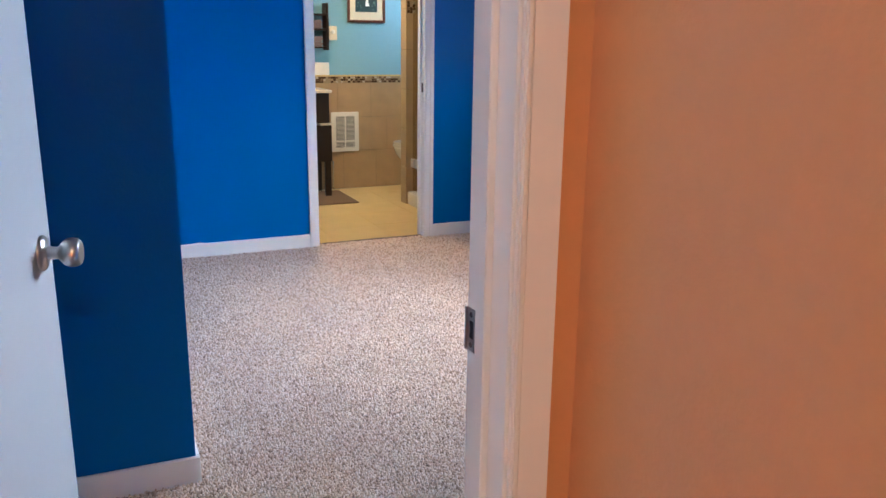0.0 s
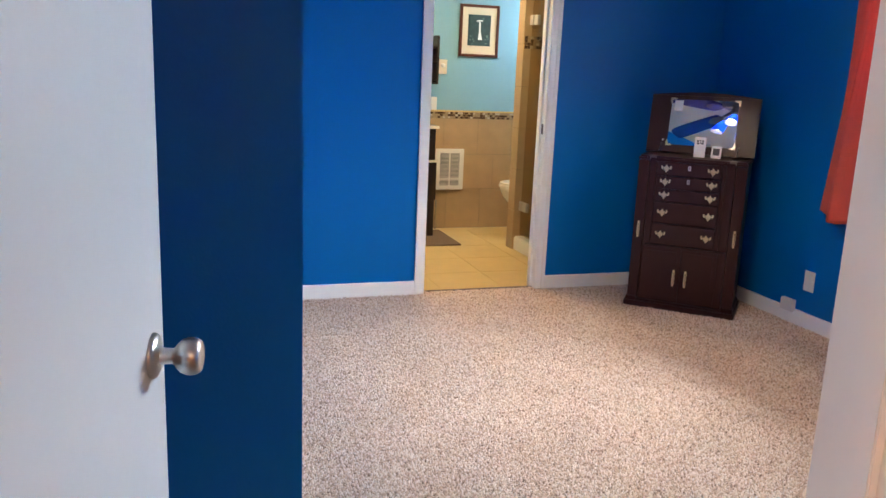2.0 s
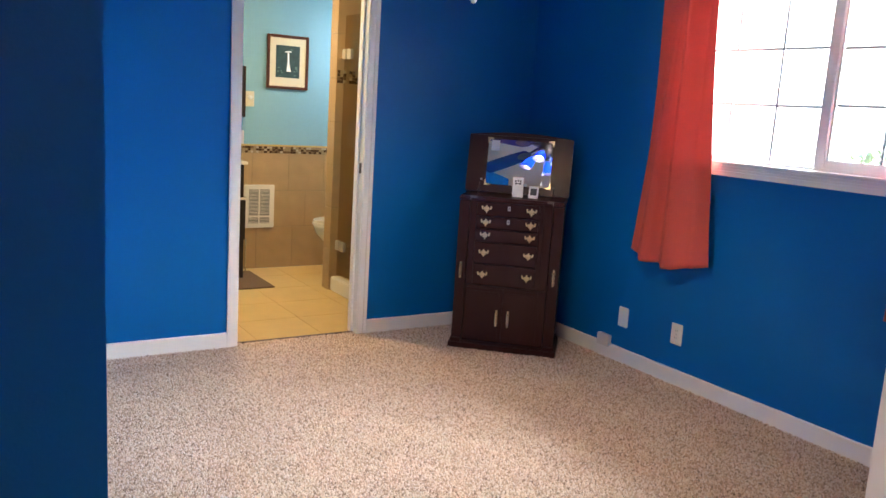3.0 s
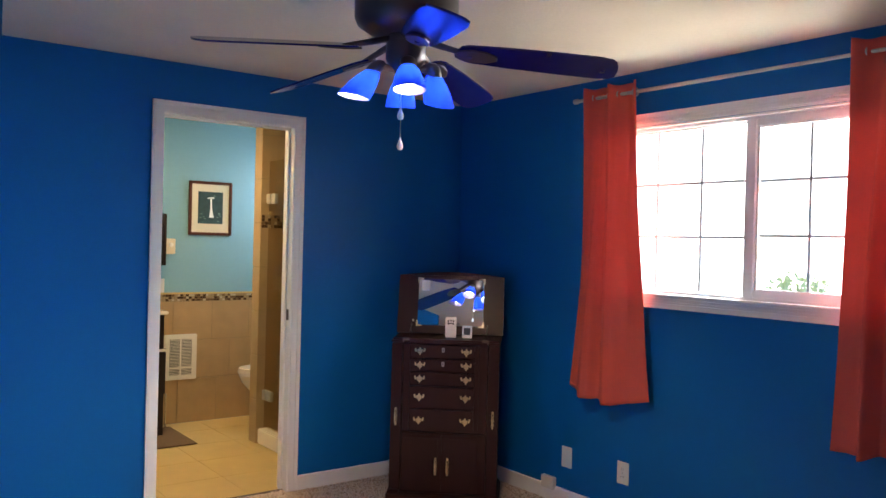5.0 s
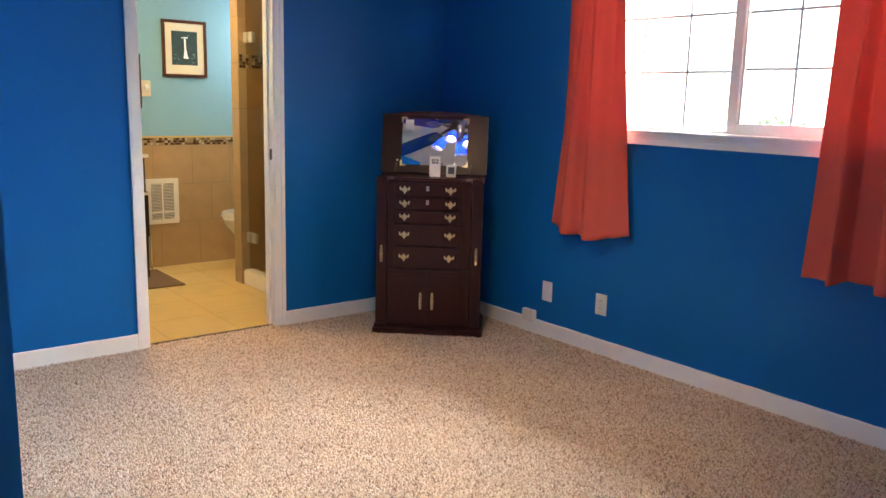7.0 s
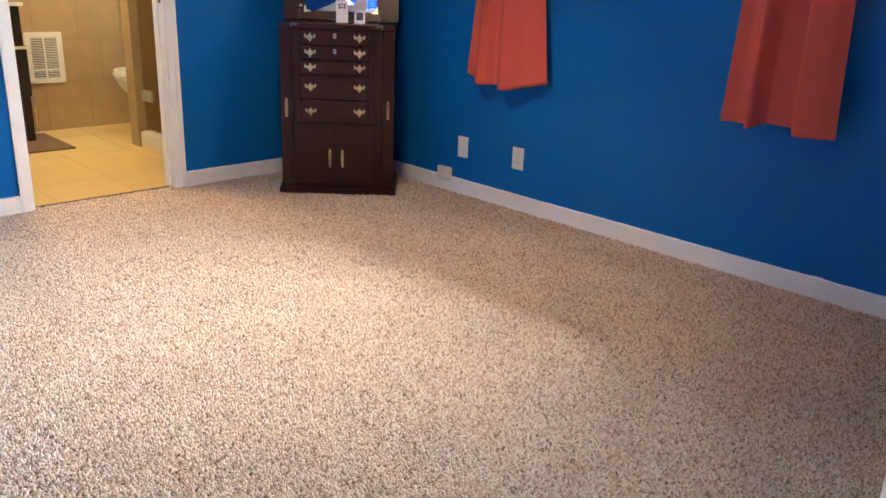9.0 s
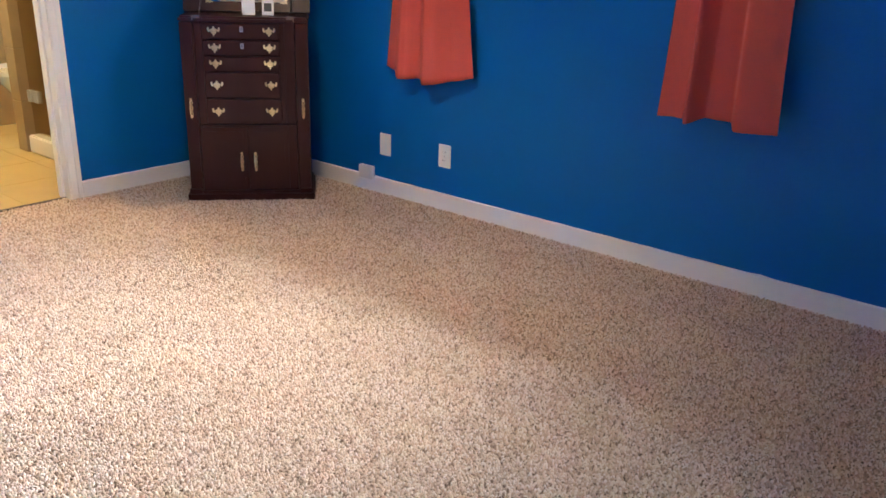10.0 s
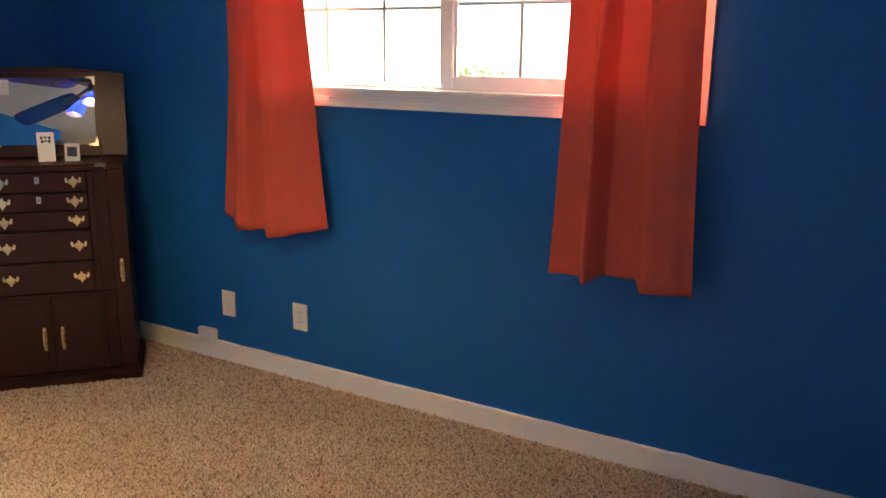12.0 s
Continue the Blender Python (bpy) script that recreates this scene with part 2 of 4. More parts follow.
def part(name, bm, mat, parent=None, label="", smooth=False, m=None):
    bmesh.ops.recalc_face_normals(bm, faces=bm.faces)
    me = bpy.data.meshes.new(name)
    bm.to_mesh(me)
    bm.free()
    me.materials.append(M[mat] if isinstance(mat, str) else mat)
    if smooth:
        me.polygons.foreach_set("use_smooth", [True] * len(me.polygons))
        me.set_sharp_from_angle(angle=radians(38))
    ob = new(name, me)
    if parent:
        ob.parent = parent
    if m is not None:
        ob.matrix_basis = m
    if label:
        tagged(ob, label)
    return ob


def piece(name, mat, boxes, parent=None, label="", bevel=0.0, m=None):
    bm = bmesh.new()
    for b in boxes:
        box(bm, *b, bevel=bevel)
    return part(name, bm, mat, parent, label, m=m)


def setting(name, mat, boxes, label, bevel=0.0):
    if "wall" in name or "baseboard" in name:  # walls stand below the carpet's backing
        boxes = [(a, b, c, d, -0.06 if e == 0 else e, f) for a, b, c, d, e, f in boxes]
    return tagged(piece(name, mat, boxes, bevel=bevel), label, kind="structure")


def thing(name, m, label, category, group=""):
    ob = new(name)
    ob.matrix_basis = m
    return tagged(ob, label, category, group)


# ---- structure ----
WX, FY, BY, CZ = 3.246, 5.352, 7.328, 2.30
SY0, SY1 = 1.262, 1.376
HX = 0.583
JL, JR = -0.290, 0.479
CX, CY = 0.232, 2.704
floor = setting("floor", "carpet", [(-1.1, WX, SY0, 5.40, -0.06, -0.004), (-0.62, HX, -2.0, SY0, -0.06, -0.004)], "speckled beige cut-pile carpet through hall and bedroom")
setting("bathroom_floor", "floorgrout", [(1.2, 3.2, 5.40, BY, -0.06, -0.004)], "cream tiled bathroom floor")
setting("ceiling", "ceiling", [(-1.25, 3.37, -2.1, BY + 0.12, CZ, CZ + 0.08)], "off-white lightly textured ceiling")
# bedroom far wall with the bathroom doorway
setting("wall_north", "blue", [(CX, 1.321, FY, FY + 0.055, 0, CZ), (2.079, WX, FY, FY + 0.055, 0, CZ), (1.321, 2.079, FY, FY + 0.055, 2.056, CZ)], "saturated blue painted bedroom wall with a doorway")
setting("bathroom_wall_south", "aqua", [(1.2, 1.321, FY + 0.055, FY + 0.115, 0, CZ), (2.079, 3.2, FY + 0.055, FY + 0.115, 0, CZ), (1.321, 2.079, FY + 0.055, FY + 0.115, 2.056, CZ)], "pale aqua bathroom wall around the doorway")
OY0, OY1, OZ0, OZ1 = 2.46, 4.16, 1.183, 2.022
setting("wall_east", "blue", [(WX, WX + 0.12, SY0, OY0, 0, CZ), (WX, WX + 0.12, OY1, FY + 0.115, 0, CZ), (WX, WX + 0.12, OY0, OY1, 0, OZ0), (WX, WX + 0.12, OY0, OY1, OZ1, CZ)], "saturated blue painted outer wall with a window")
setting("closet_wall", "blue", [(-1.1, CX, CY, FY + 0.055, 0, CZ)], "dark blue painted projecting closet wall")
setting("wall_west", "blue", [(-1.22, -1.1, SY1 - 0.06, FY, 0, CZ)], "blue painted side wall of the bedroom")
setting("wall_south", "blue", [(-1.1, JL - 0.018, SY1 - 0.06, SY1, 0, CZ), (JR + 0.018, WX, SY1 - 0.06, SY1, 0, CZ), (JL - 0.018, JR + 0.018, SY1 - 0.06, SY1, 2.058, CZ)], "blue painted bedroom wall around the entry door")
setting("hall_wall_north", "orange", [(-0.62, JL - 0.018, SY0, SY1 - 0.06, 0, CZ), (JR + 0.018, HX, SY0, SY1 - 0.06, 0, CZ), (JL - 0.018, JR + 0.018, SY0, SY1 - 0.06, 2.058, CZ)], "orange painted hall wall around the entry door")
setting("hall_wall_east", "orange", [(HX, HX + 0.1, -2.0, SY1 - 0.06, 0, CZ)], "orange painted hall wall")
setting("hall_wall_west", "orange", [(-0.72, -0.62, -2.0, SY1 - 0.06, 0, CZ)], "orange painted hall wall")
setting("hall_wall_south", "orange", [(-0.72, HX + 0.1, -2.1, -2.0, 0, CZ)], "orange painted end wall of the hall")
setting("bathroom_wall_north", "aqua", [(1.1, 3.3, BY, BY + 0.12, 0, CZ)], "pale aqua bathroom wall above a tiled wainscot")
setting("bathroom_wall_west", "aqua", [(1.1, 1.2, FY + 0.055, BY, 0, CZ)], "pale aqua bathroom side wall")
setting("bathroom_wall_east", "tile", [(3.2, 3.3, FY + 0.115, BY, 0, CZ)], "tiled bathroom side wall")

# baseboards
T, H = 0.012, 0.081
base = [("baseboard", [(CX, 1.277, FY - T, FY, 0, H), (2.123, WX, FY - T, FY, 0, H)]),
        ("baseboard", [(WX - T, WX, SY1, FY - T, 0, H)]),
        ("baseboard", [(-1.1, CX + T, CY - T, CY, 0, H), (CX, CX + T, CY, FY - T, 0, H)]),
        ("baseboard", [(JR + 0.075, WX - T, SY1, SY1 + T, 0, H)]),
        ("baseboard", [(HX - T, HX, -2.0, SY0, 0, H)])]
for nm, bx in base:
    setting(nm, "white", bx, "low white painted baseboard along the carpet", bevel=0.003)

# uneven bead of caulk and paint along the top of the baseboards
rc = random.Random(21)
for x0, y0, x1, y1, nx, ny in ((WX, FY - T, WX, SY1 + T, -1, 0), (2.125, FY, WX - T, FY, 0, -1), (CX, FY, 1.275, FY, 0, -1)):
    bm = bmesh.new()
    n = max(6, int(math.hypot(x1 - x0, y1 - y0) / 0.045))
    rows = []
    for k in range(n + 1):
        x, y = x0 + (x1 - x0) * k / n, y0 + (y1 - y0) * k / n
        up = 0.0012 + 0.0022 * rc.random() ** 3 + (0.004 if rc.random() < 0.03 else 0)
        rows.append([bm.verts.new(p) for p in ((x + nx * 0.0003, y + ny * 0.0003, H - 0.002), (x + nx * 0.0035, y + ny * 0.0035, H + 0.0002), (x + nx * 0.0012, y + ny * 0.0012, H + up), (x + nx * 0.0003, y + ny * 0.0003, H + up))])
    for a, b in zip(rows, rows[1:]):
        for k in range(3):
            bm.faces.new((a[k], b[k], b[k + 1], a[k + 1]))
    tagged(part("caulk", bm, "white"), "uneven white paint and caulk line above the baseboard", kind="structure")

# bathroom doorway: jamb, stops, casing
setting("door_jamb", "white", [(1.321, 1.339, FY - 0.002, FY + 0.117, 0, 2.038), (2.061, 2.079, FY - 0.002, FY + 0.117, 0, 2.038), (1.321, 2.079, FY - 0.002, FY + 0.117, 2.038, 2.056),
                             (1.339, 1.350, FY + 0.05, FY + 0.085, 0, 2.027), (2.050, 2.061, FY + 0.05, FY + 0.085, 0, 2.027), (1.339, 2.061, FY + 0.05, FY + 0.085, 2.027, 2.038)], "white painted jamb of the bathroom doorway")


def casing(name, x0, x1, top, y0, y1, y2, label):
    """Two stepped boards round an opening: inner edge thin, outer edge thick."""
    w = 0.043
    bm = bmesh.new()
    for a, b, c in ((0, 0.034, y1), (0.034, w + 0.004, y2), (w + 0.004, 0.057, y2 + (y1 - y2) * 0.3)):
        box(bm, x0 - b, x0 - a, min(y0, c), max(y0, c), 0, top + b, bevel=0.001)
        box(bm, x1 + a, x1 + b, min(y0, c), max(y0, c), 0, top + b, bevel=0.001)
        box(bm, x0 - a, x1 + a, min(y0, c), max(y0, c), top + a, top + b, bevel=0.001)
    return tagged(part(name, bm, "white"), label, kind="structure")


casing("door_casing", 1.334, 2.066, 2.043, FY, FY - 0.010, FY - 0.016, "white moulded casing round the bathroom doorway")
setting("threshold", "bronze", [(1.339, 2.061, 5.392, 5.408, -0.004, 0.004)], "thin dark metal strip where the carpet meets the tiles")
setting("strike_plate", "bronze", [(2.059, 2.0611, FY + 0.02, FY + 0.045, 0.96, 1.02)], "small dark strike plate in the bathroom jamb")

# entry doorway
setting("door_jamb", "white", [(JL - 0.018, JL, SY0 - 0.002, SY1 + 0.002, 0, 2.04), (JR, JR + 0.018, SY0 - 0.002, SY1 + 0.002, 0, 2.04), (JL - 0.018, JR + 0.018, SY0 - 0.002, SY1 + 0.002, 2.04, 2.058),
                             (JR - 0.011, JR, 1.306, 1.334, 0, 2.029), (JL, JL + 0.011, 1.306, 1.334, 0, 2.029), (JL, JR, 1.306, 1.334, 2.029, 2.04)], "white painted jamb of the entry doorway", bevel=0.0015)
bm = bmesh.new()
for a, b, d, soft in ((0.0, 0.0095, 0.013, 0.003), (0.010, 0.058, 0.011, 0.0015)):
    for x0, x1 in ((JL - 0.005 - b, JL - 0.005 - a), (JR + 0.005 + a, JR + 0.005 + b)):
        box(bm, x0, x1, SY0 - d, SY0, 0, 2.045 + b, bevel=soft)
    box(bm, JL - 0.005 - a, JR + 0.005 + a, SY0 - d, SY0, 2.045 + a, 2.045 + b, bevel=soft)
tagged(part("door_casing", bm, "white"), "white flat casing with a rounded inner bead on the hall side of the entry door", kind="structure")
casing("door_casing", JL - 0.016, JR + 0.016, 2.056, SY1, SY1 + 0.009, SY1 + 0.014, "white moulded casing on the bedroom side of the entry door")

# ---- window ----


def window():
    w = thing("window_1", pose(WX, 0, 0), "white vinyl sliding window with grid bars, one sash in front of the other", "window")
    w["kind"] = "structure"
    # trim boards on the wall, stepped towards the opening
    bm = bmesh.new()
    y0, y1, z0, z1 = 2.402, 4.22, 1.125, 2.083
    for a, b, d in ((0, 0.024, 0.018), (0.024, 0.031, 0.010), (0.031, 0.036, 0.015), (0.036, 0.045, 0.009), (0.045, 0.050, 0.013), (0.050, 0.060, 0.006)):
        box(bm, -d, 0, y0 + a, y0 + b, z0 + a, z1 - a, bevel=0.001)
        box(bm, -d, 0, y1 - b, y1 - a, z0 + a, z1 - a, bevel=0.001)
        box(bm, -d, 0, y0 + b, y1 - b, z1 - b, z1 - a, bevel=0.001)
        box(bm, -d, 0, y0 + b, y1 - b, z0 + a, z0 + b, bevel=0.001)
    part("window_trim", bm, "white", w, "white moulded trim round the window")
    piece("window_sill", "white", [(-0.024, 0.05, OY0 + 0.002, OY1 - 0.002, OZ0 + 0.001, OZ0 + 0.012)], w, bevel=0.002)
    piece("window_reveal", "white", [(0.0, 0.118, OY0 + 0.0005, OY0 + 0.008, OZ0 + 0.012, OZ1 - 0.008), (0.0, 0.118, OY1 - 0.008, OY1 - 0.0005, OZ0 + 0.012, OZ1 - 0.008), (0.0, 0.118, OY0 + 0.0005, OY1 - 0.0005, OZ1 - 0.008, OZ1 - 0.0005), (0.05, 0.118, OY0 + 0.002, OY1 - 0.002, OZ0 + 0.001, OZ0 + 0.012)], w)
    f = 0.014
    a, b, c, d = OY0 + 0.008, OY1 - 0.008, OZ0 + 0.012, OZ1 - 0.008
    piece("window_frame", "vinyl", [(0.035, 0.105, a, a + f, c, d), (0.035, 0.105, b - f, b, c, d), (0.035, 0.105, a + f, b - f, c, c + f), (0.035, 0.105, a + f, b - f, d - f, d)], w, bevel=0.002)

    def sash(name, ya, yb, x, stile, rail):
        s = piece(name, "vinyl", [(x, x + 0.028, ya, ya + stile, c + f, d - f), (x, x + 0.028, yb - stile, yb, c + f, d - f), (x, x + 0.028, ya + stile, yb - stile, c + f, c + f + rail), (x, x + 0.028, ya + stile, yb - stile, d - f - rail, d - f)], w, bevel=0.003)
        ga, gb, gc, gd = ya + stile, yb - stile, c + f + rail, d - f - rail
        if stile > 0.04:
            q = 0.012
            piece("glazing_bead", "vinyl", [(x + 0.009, x + 0.024, gb - q, gb, gc, gd), (x + 0.009, x + 0.024, ga, ga + q, gc, gd), (x + 0.009, x + 0.024, ga + q, gb - q, gc, gc + q * 0.6), (x + 0.009, x + 0.024, ga + q, gb - q, gd - q * 0.6, gd)], s, bevel=0.002)
        g = piece("pane", "glass", [(x + 0.012, x + 0.015, ga, gb, gc, gd)], s)
        g.visible_shadow = False
        n = 3
        bars = [(x + 0.017, x + 0.024, ga + (gb - ga) * k / n - 0.0065, ga + (gb - ga) * k / n + 0.0065, gc, gd) for k in (1, 2)]
        hz = [(x + 0.0175, x + 0.0235, ga, gb, gc + (gd - gc) * k / n - 0.0065, gc + (gd - gc) * k / n + 0.0065) for k in (1, 2)]
        for q in bars + hz:
            piece("grid_bar", "greybar", [q], s)

    sash("sliding_sash", a + f, 3.326, 0.036, 0.052, 0.030)
    sash("fixed_sash", 3.300, b - f, 0.070, 0.030, 0.006)


window()

# ---- curtains ----


def eased(keys, u):
    """Value at u between (u, value) keys, eased from one to the next."""
    for (a, p), (b, q) in zip(keys, keys[1:]):
        if u <= b:
            k = (u - a) / (b - a)
            return p + (q - p) * (k * k * (3 - 2 * k))
    return keys[-1][1]


def curtain(y_left, y_right, b_left, b_right, z_top, z_bot, label, hem, waves, sag, seed):
    """A grommet curtain: gathered on the rod, opening into the broad folds of its hem (share of width, metres from the wall side)."""
    th = thing("curtain", pose(3.158, 0, 0), label, "curtain", "curtains at the window")
    bm = bmesh.new()
    nu, nv = 130, 60
    grid = []
    for j in range(nv + 1):
        v = j / nv
        row = []
        wide = v ** 2.2
        ya = y_left + (b_left - y_left) * wide
        yb = y_right + (b_right - y_right) * wide
        share = min(1.0, max(0.0, (v - 0.03) / 0.62)) ** 0.8
        for i in range(nu + 1):
            u = i / nu
            k = 2 * math.pi * waves * u
            top = 0.012 - 0.031 * math.cos(k)
            low = 0.028 - 1.7 * eased(hem, min(1, max(0, u + 0.012 * math.sin(4 * v + seed)))) + 0.003 * math.sin(19 * u + 3 * v + seed)
            x = top * (1 - share) + low * share + 0.0025 * math.sin(9 * v + 5 * u + seed)
            y = ya + (yb - ya) * u + 0.012 * (1 - share) * math.sin(k) * math.sin(math.pi * u)
            z = z_top + (z_bot - z_top) * v + v ** 6 * (0.30 * low - sag * math.sin(math.pi * u)) + (1 - v) ** 12 * 0.004 * math.cos(2 * k)
            row.append(bm.verts.new((x, y, z)))
        grid.append(row)
    for j in range(nv):
        for i in range(nu):
            bm.faces.new((grid[j][i], grid[j][i + 1], grid[j + 1][i + 1], grid[j + 1][i]))
    cl = part("cloth", bm, "curtain", th, smooth=True)
    mod = cl.modifiers.new("thick", "SOLIDIFY")
    mod.thickness = 0.002
    for k in range(int(2 * waves)):
        u = (k + 0.5) / (2 * waves)
        y = y_left + (y_right - y_left) * u + 0.012 * math.sin(math.pi * (k + 0.5)) * math.sin(math.pi * u)
        bm = bmesh.new()
        lathe(bm, [(0.017, -0.003), (0.024, -0.003), (0.024, 0.003), (0.017, 0.003), (0.017, -0.003)], pose(0.028, y, 2.190) @ pose(0, 0, 0, 90), 20, close=False)
        part("grommet", bm, "nickel", th, "metal eyelet on the rod", smooth=True)
    return th


curtain(4.19, 3.846, 4.284, 3.748, 2.238, 0.662, "coral red curtain near the corner, glowing with daylight from behind",
        [(0, -0.004), (0.10, 0.004), (0.26, 0.036), (0.31, 0.030), (0.42, 0.012), (0.56, 0.040), (0.63, 0.034), (0.82, 0.012), (1, -0.002)], 2, 0.030, 3)
curtain(2.792, 2.414, 2.838, 2.380, 2.240, 0.642, "coral red curtain hanging straight beside a bare stretch of wall",
        [(0, 0.022), (0.14, 0.016), (0.225, 0.020), (0.285, 0.046), (0.40, 0.004), (0.60, 0.006), (0.70, 0.046), (0.86, 0.036), (1, 0.030)], 2, -0.006, 5)

cr = thing("curtain_rod", pose(3.186, 0, 2.190), "slim grey metal curtain rod on wall brackets above the window", "curtain rod")
bm = bmesh.new()
rod(bm, (0, 2.30, 0), (0, 3.35, 0), 0.008)
rod(bm, (0, 3.33, 0), (0, 4.27, 0), 0.0095)
part("pole", bm, "nickel", cr, smooth=True)
for y in (2.29, 4.28):
    bm = bmesh.new()
    s = 1 if y > 3 else -1
    lathe(bm, [(0.010, 0), (0.014, 0.006), (0.014, 0.03), (0.009, 0.036)], Matrix.Translation((0, y - s * 0.012, 0)) @ pose(0, 0, 0, -90 * s), 16)
    part("finial", bm, "nickel", cr, smooth=True)
for y in (2.34, 4.235):
    bm = bmesh.new()
    rod(bm, (0, y, -0.004), (0.058, y, -0.004), 0.005)
    box(bm, 0.050, 0.060, y - 0.013, y + 0.013, -0.035, 0.025, bevel=0.002)
    part("bracket", bm, "nickel", cr, smooth=True)

# ---- plates on the outer wall ----


def outlet(y, z, kind):
    th = thing("wall_outlet" if kind == "duplex" else "wall_plate", pose(WX, y, z), "white plastic duplex socket plate on the blue wall" if kind == "duplex" else "white plastic blank cover plate on the blue wall", "electrical outlet" if kind == "duplex" else "wall plate")
    piece("plate", "plastic", [(-0.006, 0, -0.038, 0.038, -0.057, 0.057)], th, bevel=0.0025)
    if kind == "duplex":
        for dz in (-0.02, 0.02):
            bm = bmesh.new()
            lathe(bm, [(0.016, 0), (0.0165, 0.0015), (0.0155, 0.002)], Matrix.Translation((-0.006, 0, dz)) @ pose(0, 0, 0, 0, -90), 18)
            part("receptacle", bm, "plastic", th)
            piece("slot", "black", [(-0.0084, -0.0078, -0.0075, -0.0055, dz - 0.004, dz + 0.005), (-0.0084, -0.0078, 0.0055, 0.0075, dz - 0.004, dz + 0.004)], th)
        piece("screw", "nickel", [(-0.0072, -0.006, -0.003, 0.003, -0.003, 0.003)], th, bevel=0.0008)
    else:
        for dz in (-0.03, 0.03):
            piece("screw", "plastic", [(-0.0072, -0.006, -0.003, 0.003, dz - 0.003, dz + 0.003)], th, bevel=0.0008)


outlet(4.342, 0.262, "blank")
outlet(3.947, 0.270, "duplex")
tb = thing("phone_box", pose(WX - 0.012, 4.466, 0.099), "small white plastic telephone box set over the baseboard", "junction box")
piece("cover", "plastic", [(-0.018, 0.0119, -0.048, 0.048, -0.034, 0.034)], tb, bevel=0.004)
sc = thing("cable_jack", pose(WX - T, 1.63, 0.0), "small white cable jack with a dark cable stub on the baseboard", "cable jack")
piece("cover", "white", [(-0.010, -0.0002, 0.006, 0.056, 0.006, 0.070)], sc, bevel=0.002)
bm = bmesh.new()
rod(bm, (-0.006, -0.002, 0.0), (-0.007, 0.000, 0.062), 0.003, 8)
rod(bm, (-0.007, 0.000, 0.062), (-0.004, 0.012, 0.075), 0.0028, 8)
part("cable", bm, "greybar", sc, smooth=True)
piece("hole", "black", [(-0.0106, -0.0099, 0.028, 0.034, 0.048, 0.054)], sc)

# ---- entry door ----
door = thing("door_1", pose(-0.235, 1.385, 0.012, 0, 0, 90 - 13.1), "white painted flush door standing open into the bedroom", "door")
# leaf is white; its shade is in the grey base colour
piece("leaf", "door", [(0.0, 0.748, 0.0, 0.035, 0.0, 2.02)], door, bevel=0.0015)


for side in (-1, 1):
    bm = bmesh.new()
    lathe(bm, [(0.034, 0.0), (0.034, 0.003), (0.031, 0.007), (0.022, 0.010), (0.0125, 0.012), (0.0115, 0.028), (0.013, 0.032), (0.019, 0.036), (0.0245, 0.042), (0.0275, 0.050), (0.0278, 0.057), (0.0262, 0.064), (0.0225, 0.069), (0.0200, 0.0700), (0.006, 0.0685)],
          Matrix.Translation((0.686, 0 if side < 0 else 0.035, 0.879)) @ pose(0, 0, 0, 90 if side < 0 else -90), 36)
    part("knob", bm, "nickel", door, "satin nickel round door knob on its rosette", smooth=True)
piece("latch_plate", "nickel", [(0.7481, 0.7495, 0.006, 0.029, 0.85, 0.905)], door)
for z in (0.2, 1.0, 1.78):
    bm = bmesh.new()
    rod(bm, (-0.004, 0.041, z), (-0.004, 0.041, z + 0.09), 0.006, 10)
    part("hinge", bm, "nickel", door, smooth=True)

for z in (0.985, 1.045, 1.17):
    bm = bmesh.new()
    lathe(bm, [(0.0035, 0), (0.003, 0.0006), (0.001, 0.0003)], Matrix.Translation((0, 0.018, z)) @ pose(0, 0, 0, 0, -90), 10)
    part("screw", bm, "bronze", door)

st = thing("strike_plate", pose(JR, SY1 + 0.0025, 0.897), "steel strike plate with two screws on the white jamb", "strike plate")
bm = bmesh.new()
box(bm, -0.0015, -0.0002, -0.026, -0.004, 0.013, 0.031)
box(bm, -0.0015, -0.0002, -0.026, -0.004, -0.031, -0.013)
box(bm, -0.0015, -0.0002, -0.009, -0.004, -0.013, 0.013)
box(bm, -0.0015, -0.0002, -0.026, -0.0215, -0.013, 0.013)
box(bm, -0.004, -0.0002, -0.004, 0.0005, -0.031, 0.031)
part("plate", bm, "nickel", st)
bm = bmesh.new()
mouth = [(-0.0212, -0.0128), (-0.0092, -0.0128), (-0.0092, -0.008), (-0.0108, -0.003), (-0.0108, 0.003), (-0.0092, 0.008), (-0.0092, 0.0128), (-0.0212, 0.0128)]
outline(bm, mouth, 0.0, 0.0010, Matrix(((0, 0, -1, -0.0001), (1, 0, 0, 0), (0, 1, 0, 0), (0, 0, 0, 1))))
part("mouth", bm, "black", st)
for z in (-0.022, 0.022):
    bm = bmesh.new()
    lathe(bm, [(0.0042, 0), (0.0034, 0.0008), (0.001, 0.0004)], Matrix.Translation((-0.0015, -0.0145, z)) @ pose(0, 0, 0, 0, -90), 12)
    part("screw", bm, "bronze", st)

# ---- ceiling fan ----
FAN = (1.517, 3.448)


